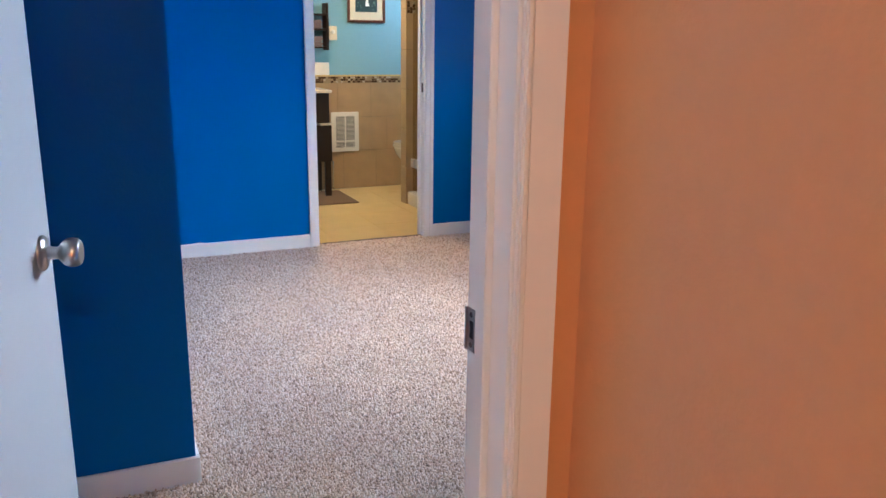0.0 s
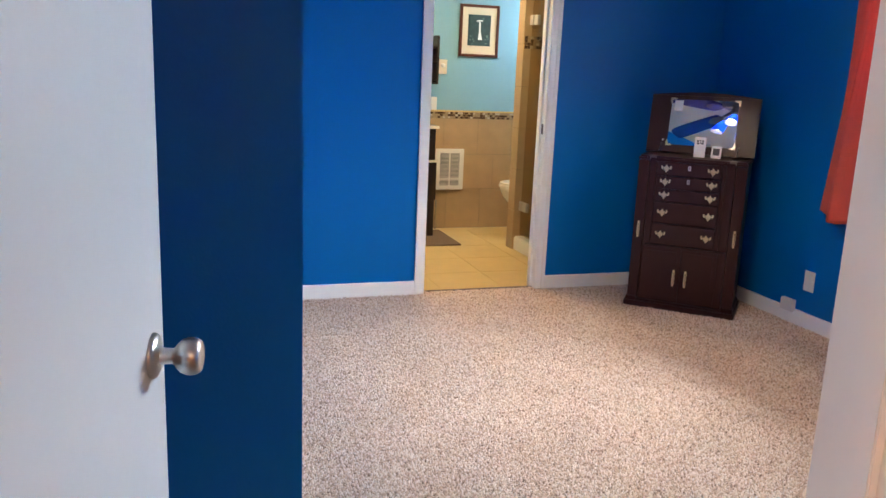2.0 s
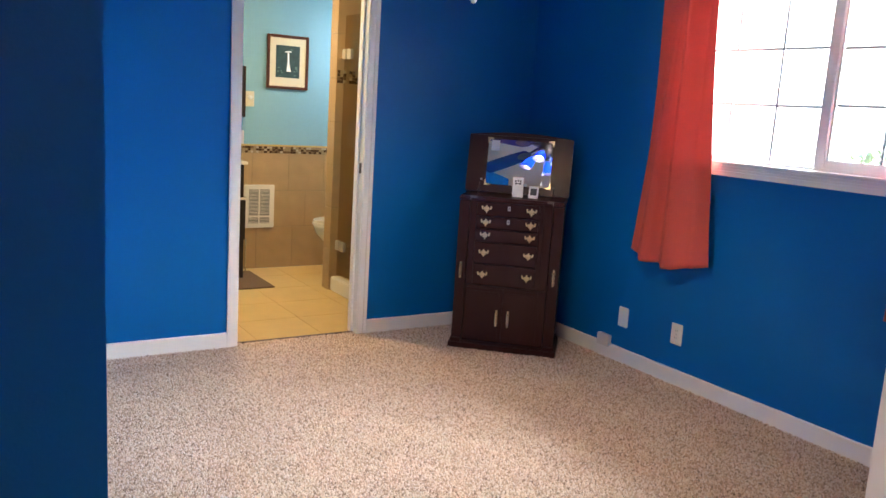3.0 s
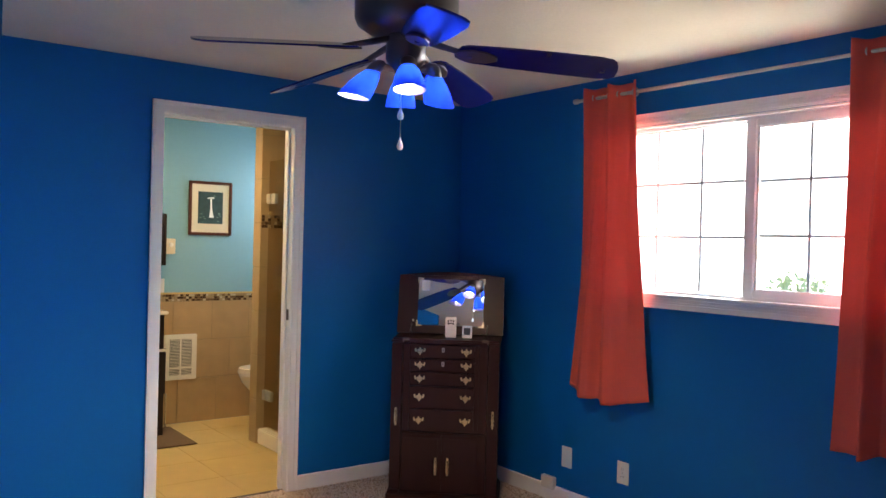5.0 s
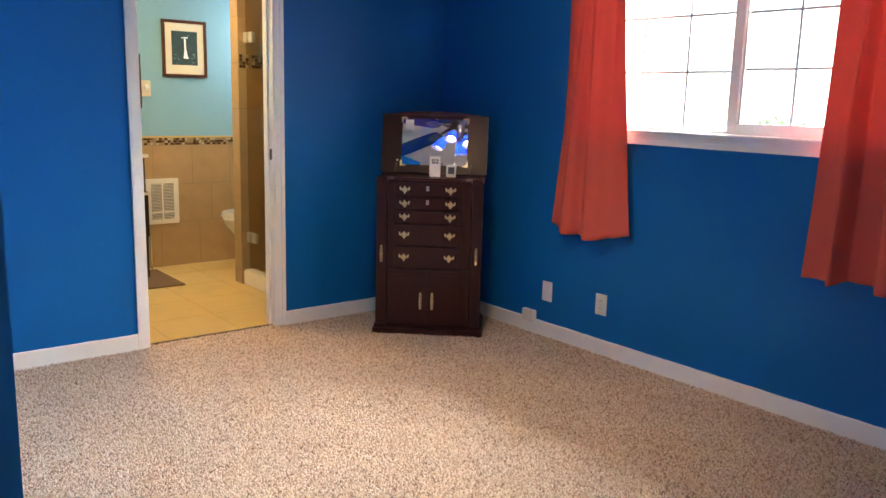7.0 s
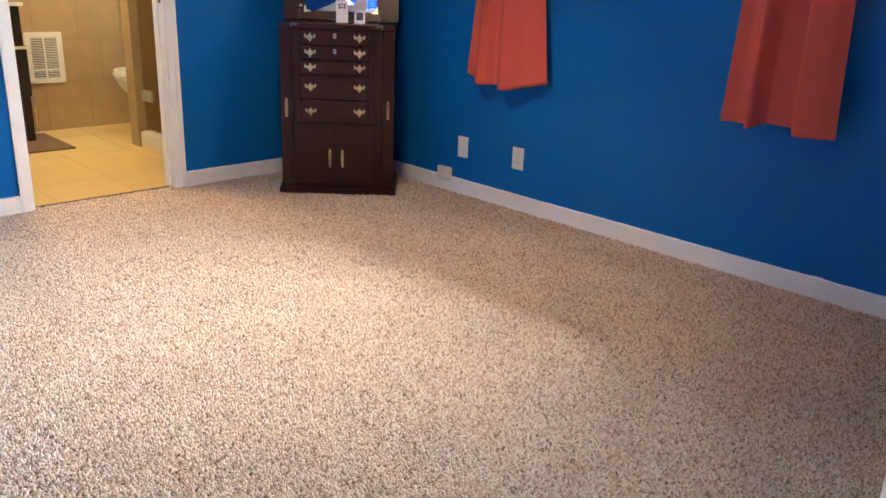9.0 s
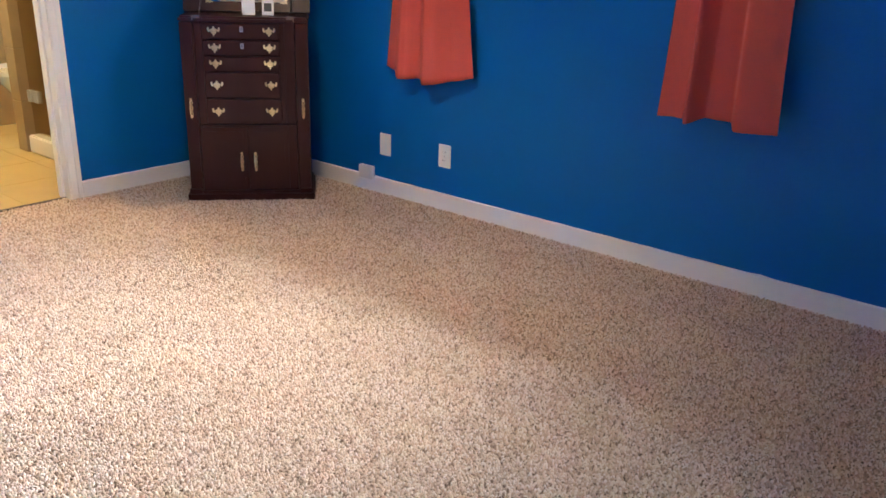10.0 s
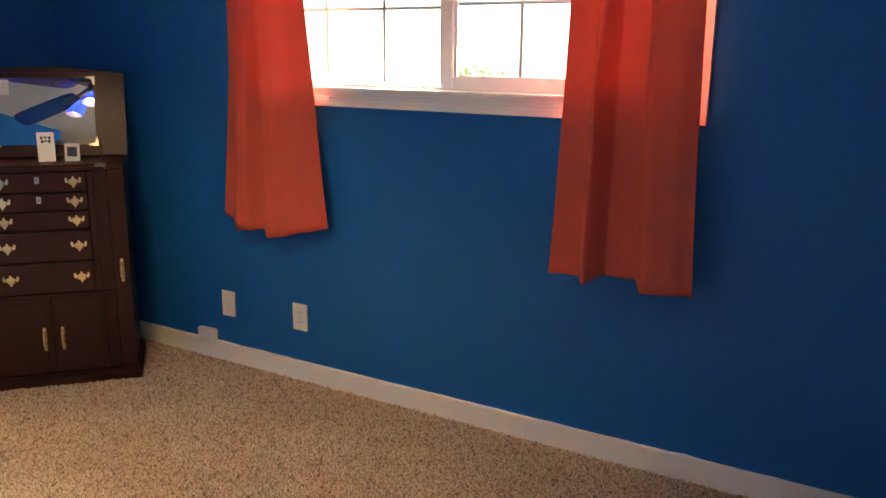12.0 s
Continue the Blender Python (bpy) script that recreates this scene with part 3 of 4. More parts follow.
def fan():
    th = thing("ceiling_fan", pose(FAN[0], FAN[1], 0), "dark bronze five-blade ceiling fan with four lit cobalt blue glass shades", "ceiling fan")
    bm = bmesh.new()
    lathe(bm, [(0.120, 2.2995), (0.124, 2.285), (0.156, 2.275), (0.170, 2.24), (0.172, 2.19), (0.171, 2.145), (0.162, 2.125), (0.134, 2.106), (0.09, 2.094), (0.06, 2.090)], None, 36)
    part("motor_housing", bm, "bronze", th, "dark bronze motor housing", smooth=True)
    for k in range(18):
        a = 20 * k
        piece("vent_slot", "black", [(0.10, 0.128, -0.004, 0.004, -0.002, 0.002)], th, m=pose(0, 0, 2.1055, 0, 0, a) @ pose(0, 0, 0, 0, -15, 0))
    bm = bmesh.new()
    lathe(bm, [(0.064, 2.092), (0.066, 2.08), (0.066, 2.015), (0.050, 1.99), (0.038, 1.975), (0.03, 1.96), (0.012, 1.95)], None, 28)
    part("switch_housing", bm, "bronze", th, smooth=True)
    for k in range(5):
        a = 29 + 72 * k
        turn = pose(0, 0, 2.065, 0, 0, a) @ pose(0, 0, 0, 0, 6, 0)
        bm = bmesh.new()
        right = [(0.176, -0.020), (0.190, -0.044), (0.215, -0.054), (0.34, -0.063), (0.50, -0.067), (0.63, -0.067), (0.672, -0.060), (0.689, -0.042), (0.694, -0.014)]
        shape = right + [(x, -y) for x, y in right[::-1]]
        outline(bm, shape, 0, 0.006, pose(0, 0, -0.012, -16.5, 0, 0))
        # blade colour already holds the shades' blue light
        part("blade", bm, "blade", th, "dark blade, blue light of the shades put into its colour", m=turn)
        bm = bmesh.new()
        tip = [(0.165, -0.012), (0.185, -0.028), (0.225, -0.038), (0.27, -0.032), (0.305, -0.012)]
        outline(bm, tip + [(x, -y) for x, y in tip[::-1]], -0.007, -0.001, pose(0, 0, -0.012, -16.5, 0, 0))
        rod(bm, (0.05, 0, 0.020), (0.13, 0, 0.004), 0.011, 8)
        rod(bm, (0.125, 0, 0.005), (0.225, 0, -0.014), 0.010, 8)
        part("blade_iron", bm, "bronze", th, smooth=True, m=turn)
    for k in range(4):
        a = 151 + 90 * k
        turn = pose(0, 0, 1.980, 0, 0, a)
        bm = bmesh.new()
        rod(bm, (0.03, 0, 0.0), (0.100, 0, 0.016), 0.011, 10)
        tilt, roll, flare = (20, 6, -0.34) if k == 2 else (0, -9, -0.5)
        lean = pose(0.092, 0, 0.012, tilt, roll, 0) @ Matrix(((1, 0, flare, 0), (0, 1, 0, 0), (0, 0, 1, 0), (0, 0, 0, 1)))
        lathe(bm, [(0.014, 0.016), (0.024, 0.006), (0.027, -0.012), (0.026, -0.024)], lean, 20)
        part("lamp_arm", bm, "pewter", th, smooth=True, m=turn)
        bm = bmesh.new()
        outer = [(0.022, -0.018), (0.028, -0.028), (0.038, -0.048), (0.046, -0.073), (0.051, -0.098), (0.053, -0.118)]
        lathe(bm, outer + [(0.0515, -0.1185)], lean, 32, close=False)
        sh = part("shade", bm, "shade", th, "lit cobalt blue glass shade", smooth=True, m=turn)
        bm = bmesh.new()
        lathe(bm, [(r - 0.0022, z + 0.0005) for r, z in outer], lean, 32, close=False)
        part("shade_lining", bm, "lining", sh, "white inner glass of the shade", smooth=True)
        bm = bmesh.new()
        lathe(bm, [(0.012, -0.03), (0.015, -0.045), (0.024, -0.062), (0.028, -0.078), (0.025, -0.092), (0.014, -0.101), (0.003, -0.103)], lean, 20)
        bl = part("bulb", bm, "bulb", th, "lit warm white bulb", smooth=True, m=turn)
        bl.visible_shadow = False
        p = Matrix.Translation((FAN[0], FAN[1], 0)) @ turn @ lean
        lamp("fan_bulb", "POINT", Matrix.Translation(p @ Vector((0, 0, -0.070))), 11, (1.0, 0.74, 0.48), radius=0.012)
    for dx, dy, z in ((-0.019, -0.008, 1.725), (-0.028, -0.020, 1.822)):
        bm = bmesh.new()
        rod(bm, (dx, dy, 1.985), (dx, dy, z + 0.02), 0.0012, 6)
        part("pull_chain", bm, "brass", th)
        bm = bmesh.new()
        lathe(bm, [(0.002, 0.03), (0.005, 0.02), (0.010, 0.008), (0.011, 0.0), (0.008, -0.008), (0.002, -0.011)], Matrix.Translation((dx, dy, z)), 16)
        part("chain_knob", bm, "plastic", th, "small white pull knob", smooth=True)


fan()

# ---- jewelry armoire ----
arm = thing("jewelry_armoire", Matrix(((0.7369, 0.6760, 0, 2.7047), (-0.6760, 0.7369, 0, 4.7539), (0, 0, 1, 0), (0, 0, 0, 1))), "dark mahogany jewelry armoire with brass pulls, its mirrored lid raised", "armoire")
D0, D1 = -0.010, 0.310
piece("base", "wood", [(-0.311, 0.311, -0.030, 0.322, -0.004, 0.034), (-0.303, 0.303, -0.022, 0.316, 0.034, 0.045), (-0.302, -0.24, -0.024, 0.30, -0.004, 0.058), (0.24, 0.302, -0.024, 0.30, -0.004, 0.058)], arm, bevel=0.004)
piece("body", "wood", [(-0.232, 0.232, D0 + 0.008, D1, 0.045, 0.866)], arm, bevel=0.002)
for x0, x1 in ((-0.292, -0.236), (0.236, 0.292)):
    piece("side_column", "wood", [(x0, x1, D0 + 0.03, D1, 0.045, 0.866)], arm, bevel=0.002)
bm = bmesh.new()
for half, front, z0, z1 in ((0.298, D0 - 0.006, 0.8665, 0.878), (0.290, D0 + 0.002, 0.878, 0.889)):
    bow = [(half - 2 * half * k / 20, front - 0.018 * math.sin(math.pi * k / 20)) for k in range(21)]
    outline(bm, [(-half, D1 + 0.002), (half, D1 + 0.002)] + bow, z0, z1)
part("top", bm, "wood", arm, "bow-fronted mahogany top")


def pull(parent, x, z, y):
    bm = bmesh.new()
    half = [(0.0, 0.023), (0.004, 0.020), (0.006, 0.012), (0.013, 0.010), (0.018, 0.005), (0.022, 0.008), (0.022, 0.016), (0.028, 0.018), (0.032, 0.011), (0.030, 0.002), (0.027, -0.005), (0.021, -0.006), (0.017, 0.000), (0.012, -0.004), (0.014, -0.011), (0.009, -0.014), (0.006, -0.012), (0.005, -0.019), (0.0, -0.027)]
    shape = [(a * 0.94, b * 0.94) for a, b in half + [(-a, b) for a, b in half[-2:0:-1]]]
    turn = Matrix.Translation((x, y, z)) @ pose(0, 0, 0, 90)
    outline(bm, shape, 0.0, 0.002, turn)
    pl = part("pull", bm, "brass", parent, "ornate brass drawer pull")
    bm = bmesh.new()
    pts = [(-0.016, -0.003, 0.004), (-0.012, -0.011, -0.003), (0.0, -0.013, -0.006), (0.012, -0.011, -0.003), (0.016, -0.003, 0.004)]
    for a, b in zip(pts, pts[1:]):
        rod(bm, (x + a[0], y + a[1], z + a[2]), (x + b[0], y + b[1], z + b[2]), 0.0018, 8)
    part("bail", bm, "brass", pl, smooth=True)


def bar_pull(parent, x, z, y):
    bm = bmesh.new()
    half = [(0.0, 0.050), (0.006, 0.046), (0.007, 0.040), (0.004, 0.034), (0.010, 0.027), (0.006, 0.019), (0.006, 0.010), (0.010, 0.0)]
    r = half + [(a, -b) for a, b in half[-2::-1]]
    outline(bm, r + [(-a, b) for a, b in r[-2:0:-1]], 0.0, 0.002, Matrix.Translation((x, y, z)) @ pose(0, 0, 0, 90))
    pts = [(-0.003, 0.03), (-0.014, 0.02), (-0.016, 0.0), (-0.014, -0.02), (-0.003, -0.03)]
    for a, b in zip(pts, pts[1:]):
        rod(bm, (x, y + a[0], z + a[1]), (x, y + b[0], z + b[1]), 0.0060, 8)
    part("handle", bm, "brass", parent, "brass drop handle", smooth=True)


zs = [0.863, 0.782, 0.709, 0.633, 0.507, 0.380]
for k in range(5):
    hi, lo = zs[k] - 0.003, zs[k + 1] + 0.003
    dr = piece("drawer", "wood", [(-0.190, 0.162, D0 - 0.010, D0 + 0.009, lo, hi)], arm, bevel=0.004)
    mid = (lo + hi) / 2
    pull(dr, -0.138, mid, D0 - 0.010)
    pull(dr, 0.116, mid, D0 - 0.010)
    if k < 2:
        piece("keyhole_plate", "nickel", [(-0.019, -0.003, D0 - 0.0125, D0 - 0.0101, mid - 0.004, mid + 0.022)], dr, bevel=0.001)
        piece("keyhole", "black", [(-0.0125, -0.0095, D0 - 0.0131, D0 - 0.0126, mid + 0.004, mid + 0.015)], dr)
piece("rail", "wood", [(-0.228, 0.228, D0 - 0.012, D0 + 0.007, 0.369, 0.3785)], arm, bevel=0.002)
for x0, x1, hx in ((-0.228, -0.008, -0.040), (-0.004, 0.190, 0.026)):
    dd = piece("cupboard_door", "wood", [(x0, x1, D0 - 0.004, D0 + 0.0079, 0.050, 0.367), (x0 + 0.02, x1 - 0.02, D0 - 0.009, D0 - 0.004, 0.075, 0.347)], arm, bevel=0.003)
    bar_pull(dd, hx, 0.194, D0 - 0.008)
piece("post", "wood", [(0.166, 0.186, D0 - 0.004, D0 + 0.0079, 0.380, 0.861)], arm, bevel=0.002)
piece("post", "wood", [(-0.213, -0.194, D0 - 0.004, D0 + 0.0079, 0.380, 0.861)], arm, bevel=0.002)
for s in (-1, 1):
    sd = piece("side_door", "wood", [(min(s * 0.236, s * 0.296), max(s * 0.236, s * 0.296), D0 - 0.002, D0 + 0.029, 0.048, 0.863)], arm, bevel=0.005)
    bar_pull(sd, s * 0.266, 0.458, D0 - 0.002)

for x0, x1 in ((-0.236, -0.198), (0.198, 0.236)):
    piece("corner_plate", "pewter", [(x0, x1, D0 - 0.009, D0 + 0.030, 0.8895, 0.892), (x0, x1, D0 - 0.0125, D0 - 0.0095, 0.868, 0.892)], arm, "dull metal corner plate", bevel=0.001)
LID = pose(0, 0.235, 0.8895, -13)
lid = piece("lid", "varnish", [(-0.306, 0.306, -0.030, 0.012, 0.0, 0.338)], arm, "raised mahogany lid with a mirror inside", bevel=0.003, m=LID)
bm = bmesh.new()
arc = [(0.306 - 0.612 * k / 16, 0.3385 + 0.022 * math.sin(math.pi * k / 16)) for k in range(17)]
outline(bm, arc, 0.0, 0.042, pose(0, 0.012, 0, 90))
part("lid_crown", bm, "varnish", lid)
piece("mirror", "mirror", [(-0.189, 0.189, -0.0335, -0.0305, 0.046, 0.316)], lid, "clear mirror glass")
for x, z in ((-0.191, 0.044), (0.191, 0.044), (-0.191, 0.318), (0.191, 0.318)):
    bm = bmesh.new()
    sx, sz = (-1 if x > 0 else 1), (-1 if z > 0.2 else 1)
    leaf = [(-0.008, -0.008), (0.012, -0.006), (0.020, -0.010), (0.028, -0.004), (0.040, -0.006), (0.042, 0.004), (0.034, 0.003), (0.028, 0.010), (0.018, 0.006), (0.012, 0.012), (0.006, 0.018), (0.010, 0.028), (0.003, 0.034), (0.004, 0.042), (-0.006, 0.040), (-0.004, 0.028), (-0.010, 0.020), (-0.006, 0.012)]
    outline(bm, leaf, 0, 0.003, Matrix.Translation((x, -0.034, z)) @ pose(0, 0, 0, 90) @ Matrix.Diagonal((0.72 * sx, 0.72 * sz, 1, 1)))
    part("corner_bracket", bm, "brass", lid, "brass corner ornament")
bm = bmesh.new()
lathe(bm, [(0.007, 0), (0.006, 0.008), (0.003, 0.011)], pose(-0.214, -0.030, 0.072, 90), 12)
part("catch_knob", bm, "plastic", lid, "small pale catch knob", smooth=True)
for s in (-1, 1):
    bm = bmesh.new()
    pts = [(0.205, 0.05, 0.893), (0.212, 0.08, 0.898), (0.216, 0.14, 0.915), (0.216, 0.185, 0.945)]
    for a, b in zip(pts, pts[1:]):
        rod(bm, (s * a[0], a[1], a[2]), (s * b[0], b[1], b[2]), 0.0035, 8)
    lathe(bm, [(0.002, -0.006), (0.006, -0.003), (0.006, 0.003), (0.002, 0.006)], Matrix.Translation((s * 0.216, 0.185, 0.948)), 10)
    part("lid_stay", bm, "bronze", arm)

def on_armoire(x, y, z, rz=0, rx=0):
    return arm.matrix_basis @ pose(x, y, z, rx, 0, rz)


c1 = thing("earring_card", on_armoire(0.018, 0.085, 0.8892, 8, -6), "white card with dark flower print standing on the armoire", "card")
piece("card", "paper", [(-0.031, 0.031, 0, 0.003, 0, 0.114), (-0.026, 0.026, -0.014, -0.0002, 0, 0.016)], c1, bevel=0.001)
for dx, dz, r in ((0, 0.080, 0.0045), (-0.012, 0.078, 0.0065), (0.012, 0.078, 0.0065), (-0.014, 0.092, 0.006), (0.014, 0.092, 0.006), (0.0, 0.094, 0.005)):
    bm = bmesh.new()
    lathe(bm, [(r, 0), (r, 0.0006)], pose(dx, -0.0001, dz, 90), 10)
    part("print_mark", bm, "ink", c1)
c2 = thing("small_frame", on_armoire(0.108, 0.085, 0.8892, -6, -8), "small white framed dark picture standing on the armoire top", "picture frame")
piece("frame", "paper", [(-0.028, 0.028, 0, 0.005, 0, 0.070)], c2, bevel=0.001)
piece("picture", "ink", [(-0.018, 0.018, -0.0008, -0.0001, 0.018, 0.056)], c2)
c3 = thing("paper_tag", arm.matrix_basis @ LID @ pose(-0.148, -0.0335, 0.246), "white paper tag stuck in the corner of the mirror", "tag")
piece("tag", "paper", [(-0.024, 0.024, -0.002, -0.0006, 0, 0.062)], c3)

# ---- bathroom ----
# wainscot tiles on the far bathroom wall
wains = setting("wainscot", "grout", [(1.2, 3.2, BY - 0.008, BY, 0, 0.988)], "beige tiled wainscot with a mosaic border")
setting("wainscot_cap", "floortile", [(1.2, 3.2, BY - 0.016, BY - 0.008, 0.978, 0.992)], "thin light tile edge above the mosaic border", bevel=0.003)

ht = thing("wall_heater", pose(2.121, BY - 0.012, 0.503), "white metal electric wall heater with louvred grilles", "heater")
piece("panel", "plastic", [(-0.125, 0.125, -0.018, 0.0, -0.172, 0.172)], ht, bevel=0.005)
for x0, x1, z0, z1 in ((-0.085, -0.006, -0.075, 0.135), (0.006, 0.085, -0.075, 0.135), (-0.085, -0.006, -0.135, -0.088), (0.006, 0.085, -0.135, -0.088)):
    g = piece("grille", "ink", [(x0, x1, -0.0188, -0.0181, z0, z1)], ht)
    n = int((z1 - z0) / 0.011)
    for k in range(n):
        z = z0 + (k + 0.5) * (z1 - z0) / n
        piece("louvre", "plastic", [(x0, x1, -0.0215, -0.0189, z - 0.0026, z + 0.0022)], g)

pic = thing("framed_picture", pose(2.333, BY, 1.637), "red-brown wooden frame with a cream mat and a dark waterfall picture", "picture")
fw = 0.022
X, Z = 0.170, 0.207
piece("frame", "redwood", [(-X, -X + fw, -0.022, 0, -Z, Z), (X - fw, X, -0.022, 0, -Z, Z), (-X + fw, X - fw, -0.022, 0, -Z, -Z + fw), (-X + fw, X - fw, -0.022, 0, Z - fw, Z)], pic, bevel=0.004)
piece("mat", "cream", [(-X + fw, X - fw, -0.010, -0.002, -Z + fw, Z - fw)], pic)
art = piece("print", material("dark_teal_print", (0.02, 0.05, 0.055), 0.5, grain=0.5, scale=30, tone=0.2), [(-0.098, 0.098, -0.0115, -0.0101, -0.118, 0.128)], pic)
bm = bmesh.new()
outline(bm, [(-0.010, -0.07), (0.03, -0.07), (0.022, -0.05), (0.012, 0.0), (0.010, 0.07), (-0.004, 0.075), (-0.002, 0.0)], 0, 0.0006, pose(0, -0.0116, 0, 90))
outline(bm, [(-0.03, 0.075), (0.03, 0.078), (0.025, 0.088), (-0.02, 0.084)], 0, 0.0006, pose(0, -0.0116, 0, 90))
part("waterfall_shape", bm, "paper", art)
rl = random.Random(3)
print_green = material("print_green", (0.10, 0.17, 0.15), 0.6)
for k in range(12):
    px, pz = rl.uniform(-0.085, 0.085), rl.choice([rl.uniform(0.095, 0.115), rl.uniform(-0.11, -0.03)])
    if abs(px) > 0.04 or pz > 0.09:
        r = rl.uniform(0.006, 0.012)
        bm = bmesh.new()
        outline(bm, [(px + r * math.cos(a), pz + 0.5 * r * math.sin(a)) for a in (0, 1.1, 2.3, 3.4, 4.6, 5.5)], 0, 0.0003 + 0.0001 * k, pose(0, -0.0116, 0, 90))
        part("foliage_shape", bm, print_green, art)

tm = thing("thermostat", pose(2.030, BY, 1.340), "cream square wall thermostat with a round dial", "thermostat")
piece("case", "cream", [(-0.035, 0.035, -0.025, 0, -0.058, 0.058)], tm, bevel=0.004)
bm = bmesh.new()
lathe(bm, [(0.018, 0), (0.017, 0.01), (0.014, 0.012)], pose(0, -0.025, 0.01, 90), 20)
part("dial", bm, "plastic", tm, smooth=True)
sw = thing("light_switch", pose(1.955, BY, 1.045), "white rocker switch plate above the tiled border", "light switch")
piece("plate", "plastic", [(-0.100, 0.040, -0.007, 0, -0.066, 0.052)], sw, bevel=0.003)
piece("rocker", "plastic", [(-0.016, 0.016, -0.011, -0.007, -0.03, 0.03)], sw, bevel=0.002)

rk = thing("wall_shelf_rack", pose(1.93, BY, 1.38), "espresso wooden ladder shelf rack on the bathroom wall", "shelf")
piece("side", "espresso", [(0.015, 0.033, -0.13, 0, -0.18, 0.20)], rk, bevel=0.003)
piece("side", "espresso", [(-0.40, -0.382, -0.13, 0, -0.18, 0.20)], rk, bevel=0.003)
for z in (-0.165, -0.02, 0.10):
    piece("board", "espresso", [(-0.382, 0.015, -0.12, 0, z, z + 0.014)], rk, bevel=0.002)

M["towel"] = material("grey_lilac_towel", (0.22, 0.19, 0.22), 0.95, grain=0.2, scale=120, bump=0.002)
for z, high in ((1.2295, 0.085), (1.3745, 0.070)):
    tw = thing("folded_towel", pose(1.755, BY - 0.062, z), "folded grey lilac towel on the dark wall rack", "towel", "towels on the rack")
    bm = bmesh.new()
    for k in range(2):
        box(bm, -0.16, 0.165, -0.048, 0.048, k * high / 2 + 0.0005, (k + 1) * high / 2 - 0.001, bevel=0.012)
    part("folds", bm, "towel", tw)

vn = thing("vanity_cabinet", pose(1.2, 6.95, 0), "espresso bathroom vanity with a cream top", "vanity")
piece("top", "porcelain", [(0, 0.700, -0.03, 0.37, 0.865, 0.888)], vn, bevel=0.004)
piece("upper_box", "espresso", [(0, 0.680, 0, 0.36, 0.62, 0.865)], vn, bevel=0.003)
piece("ledge", "porcelain", [(0.60, 0.712, 0.0, 0.36, 0.600, 0.619)], vn, bevel=0.004)
piece("lower_box", "espresso", [(0, 0.700, 0.01, 0.35, 0.30, 0.600)], vn, bevel=0.003)
for y in (0.012, 0.31):
    piece("leg", "espresso", [(0.64, 0.690, y, y + 0.035, 0.0, 0.30)], vn, bevel=0.002)
    piece("leg", "espresso", [(0.0, 0.04, y, y + 0.035, 0.0, 0.30)], vn, bevel=0.002)
piece("towel_bar", "chrome", [(0.705, 0.715, 0.02, 0.035, 0.06, 0.30)], vn, bevel=0.002)

rg = thing("bath_mat", pose(1.62, 6.91, 0.0), "flat brown bath mat in front of the vanity", "bath mat")
piece("mat", "rug", [(-0.40, 0.40, -0.29, 0.29, 0.0, 0.010)], rg, bevel=0.004)

# shower: tiled wall end, glass, curb
PX, PY0, PY1 = 2.360, 6.445, 6.560
part_wall = setting("shower_wall", "grout", [(PX + 0.006, 3.2, PY0 + 0.006, PY1, 0, CZ)], "tiled shower partition reaching the ceiling")
setting("shower_curb", "porcelain", [(2.372, 2.46, FY + 0.115, PY0, 0.0, 0.105)], "cream shower curb", bevel=0.008)
setting("shower_pan", "porcelain", [(2.46, 3.2, FY + 0.115, PY0, 0.0, 0.03)], "cream shower pan")
gd = thing("shower_door", pose(2.412, 0, 0), "frameless clear glass shower door on pale metal hinges, tinted brown for the shade behind it", "shower door")
piece("pane", "showerglass", [(0, 0.008, FY + 0.16, PY0 - 0.012, 0.115, 1.95)], gd)
for z in (0.335, 1.69):
    piece("hinge", "whitemetal", [(-0.014, 0.022, PY0 - 0.055, PY0 - 0.001, z - 0.034, z + 0.034)], gd, "pale metal glass hinge", bevel=0.003)
    piece("hinge_plate", "whitemetal", [(-0.010, 0.018, PY0 - 0.125, PY0 - 0.065, z - 0.034, z + 0.034)], gd, bevel=0.003)

tl = thing("toilet", pose(3.18, 6.96, 0), "cream porcelain toilet with closed lid", "toilet")
bm = bmesh.new()
ell = [(-0.40 + 0.33 * math.cos(t) * 1.0, 0.185 * math.sin(t)) for t in [2 * math.pi * k / 32 for k in range(32)]]
rings = [(0.62, 0.0, 0.05), (0.60, 0.10, 0.05), (0.70, 0.22, 0.03), (0.92, 0.33, 0.0), (0.99, 0.385, 0.0), (0.97, 0.40, 0.0)]
prev = None
for s, z, sh in rings:
    ring = [bm.verts.new((-0.40 + (x + 0.40) * s + sh, y * s, z)) for x, y in ell]
    if prev:
        for k in range(32):
            bm.faces.new((prev[k], prev[(k + 1) % 32], ring[(k + 1) % 32], ring[k]))
    else:
        bm.faces.new(ring[::-1])
    prev = ring
bm.faces.new(prev)
part("bowl", bm, "porcelain", tl, smooth=True)
bm = bmesh.new()
outline(bm, [(-0.40 + (x + 0.40) * 1.02, y * 1.02) for x, y in ell], 0.402, 0.418)
part("seat", bm, "porcelain", tl)
bm = bmesh.new()
outline(bm, [(-0.40 + (x + 0.40) * 1.0, y * 1.0) for x, y in ell], 0.4185, 0.440)
part("lid", bm, "porcelain", tl)
piece("tank", "porcelain", [(-0.19, 0.0, -0.20, 0.20, 0.38, 0.74)], tl, bevel=0.015)
piece("tank_lid", "porcelain", [(-0.20, 0.005, -0.21, 0.21, 0.741, 0.775)], tl, bevel=0.008)

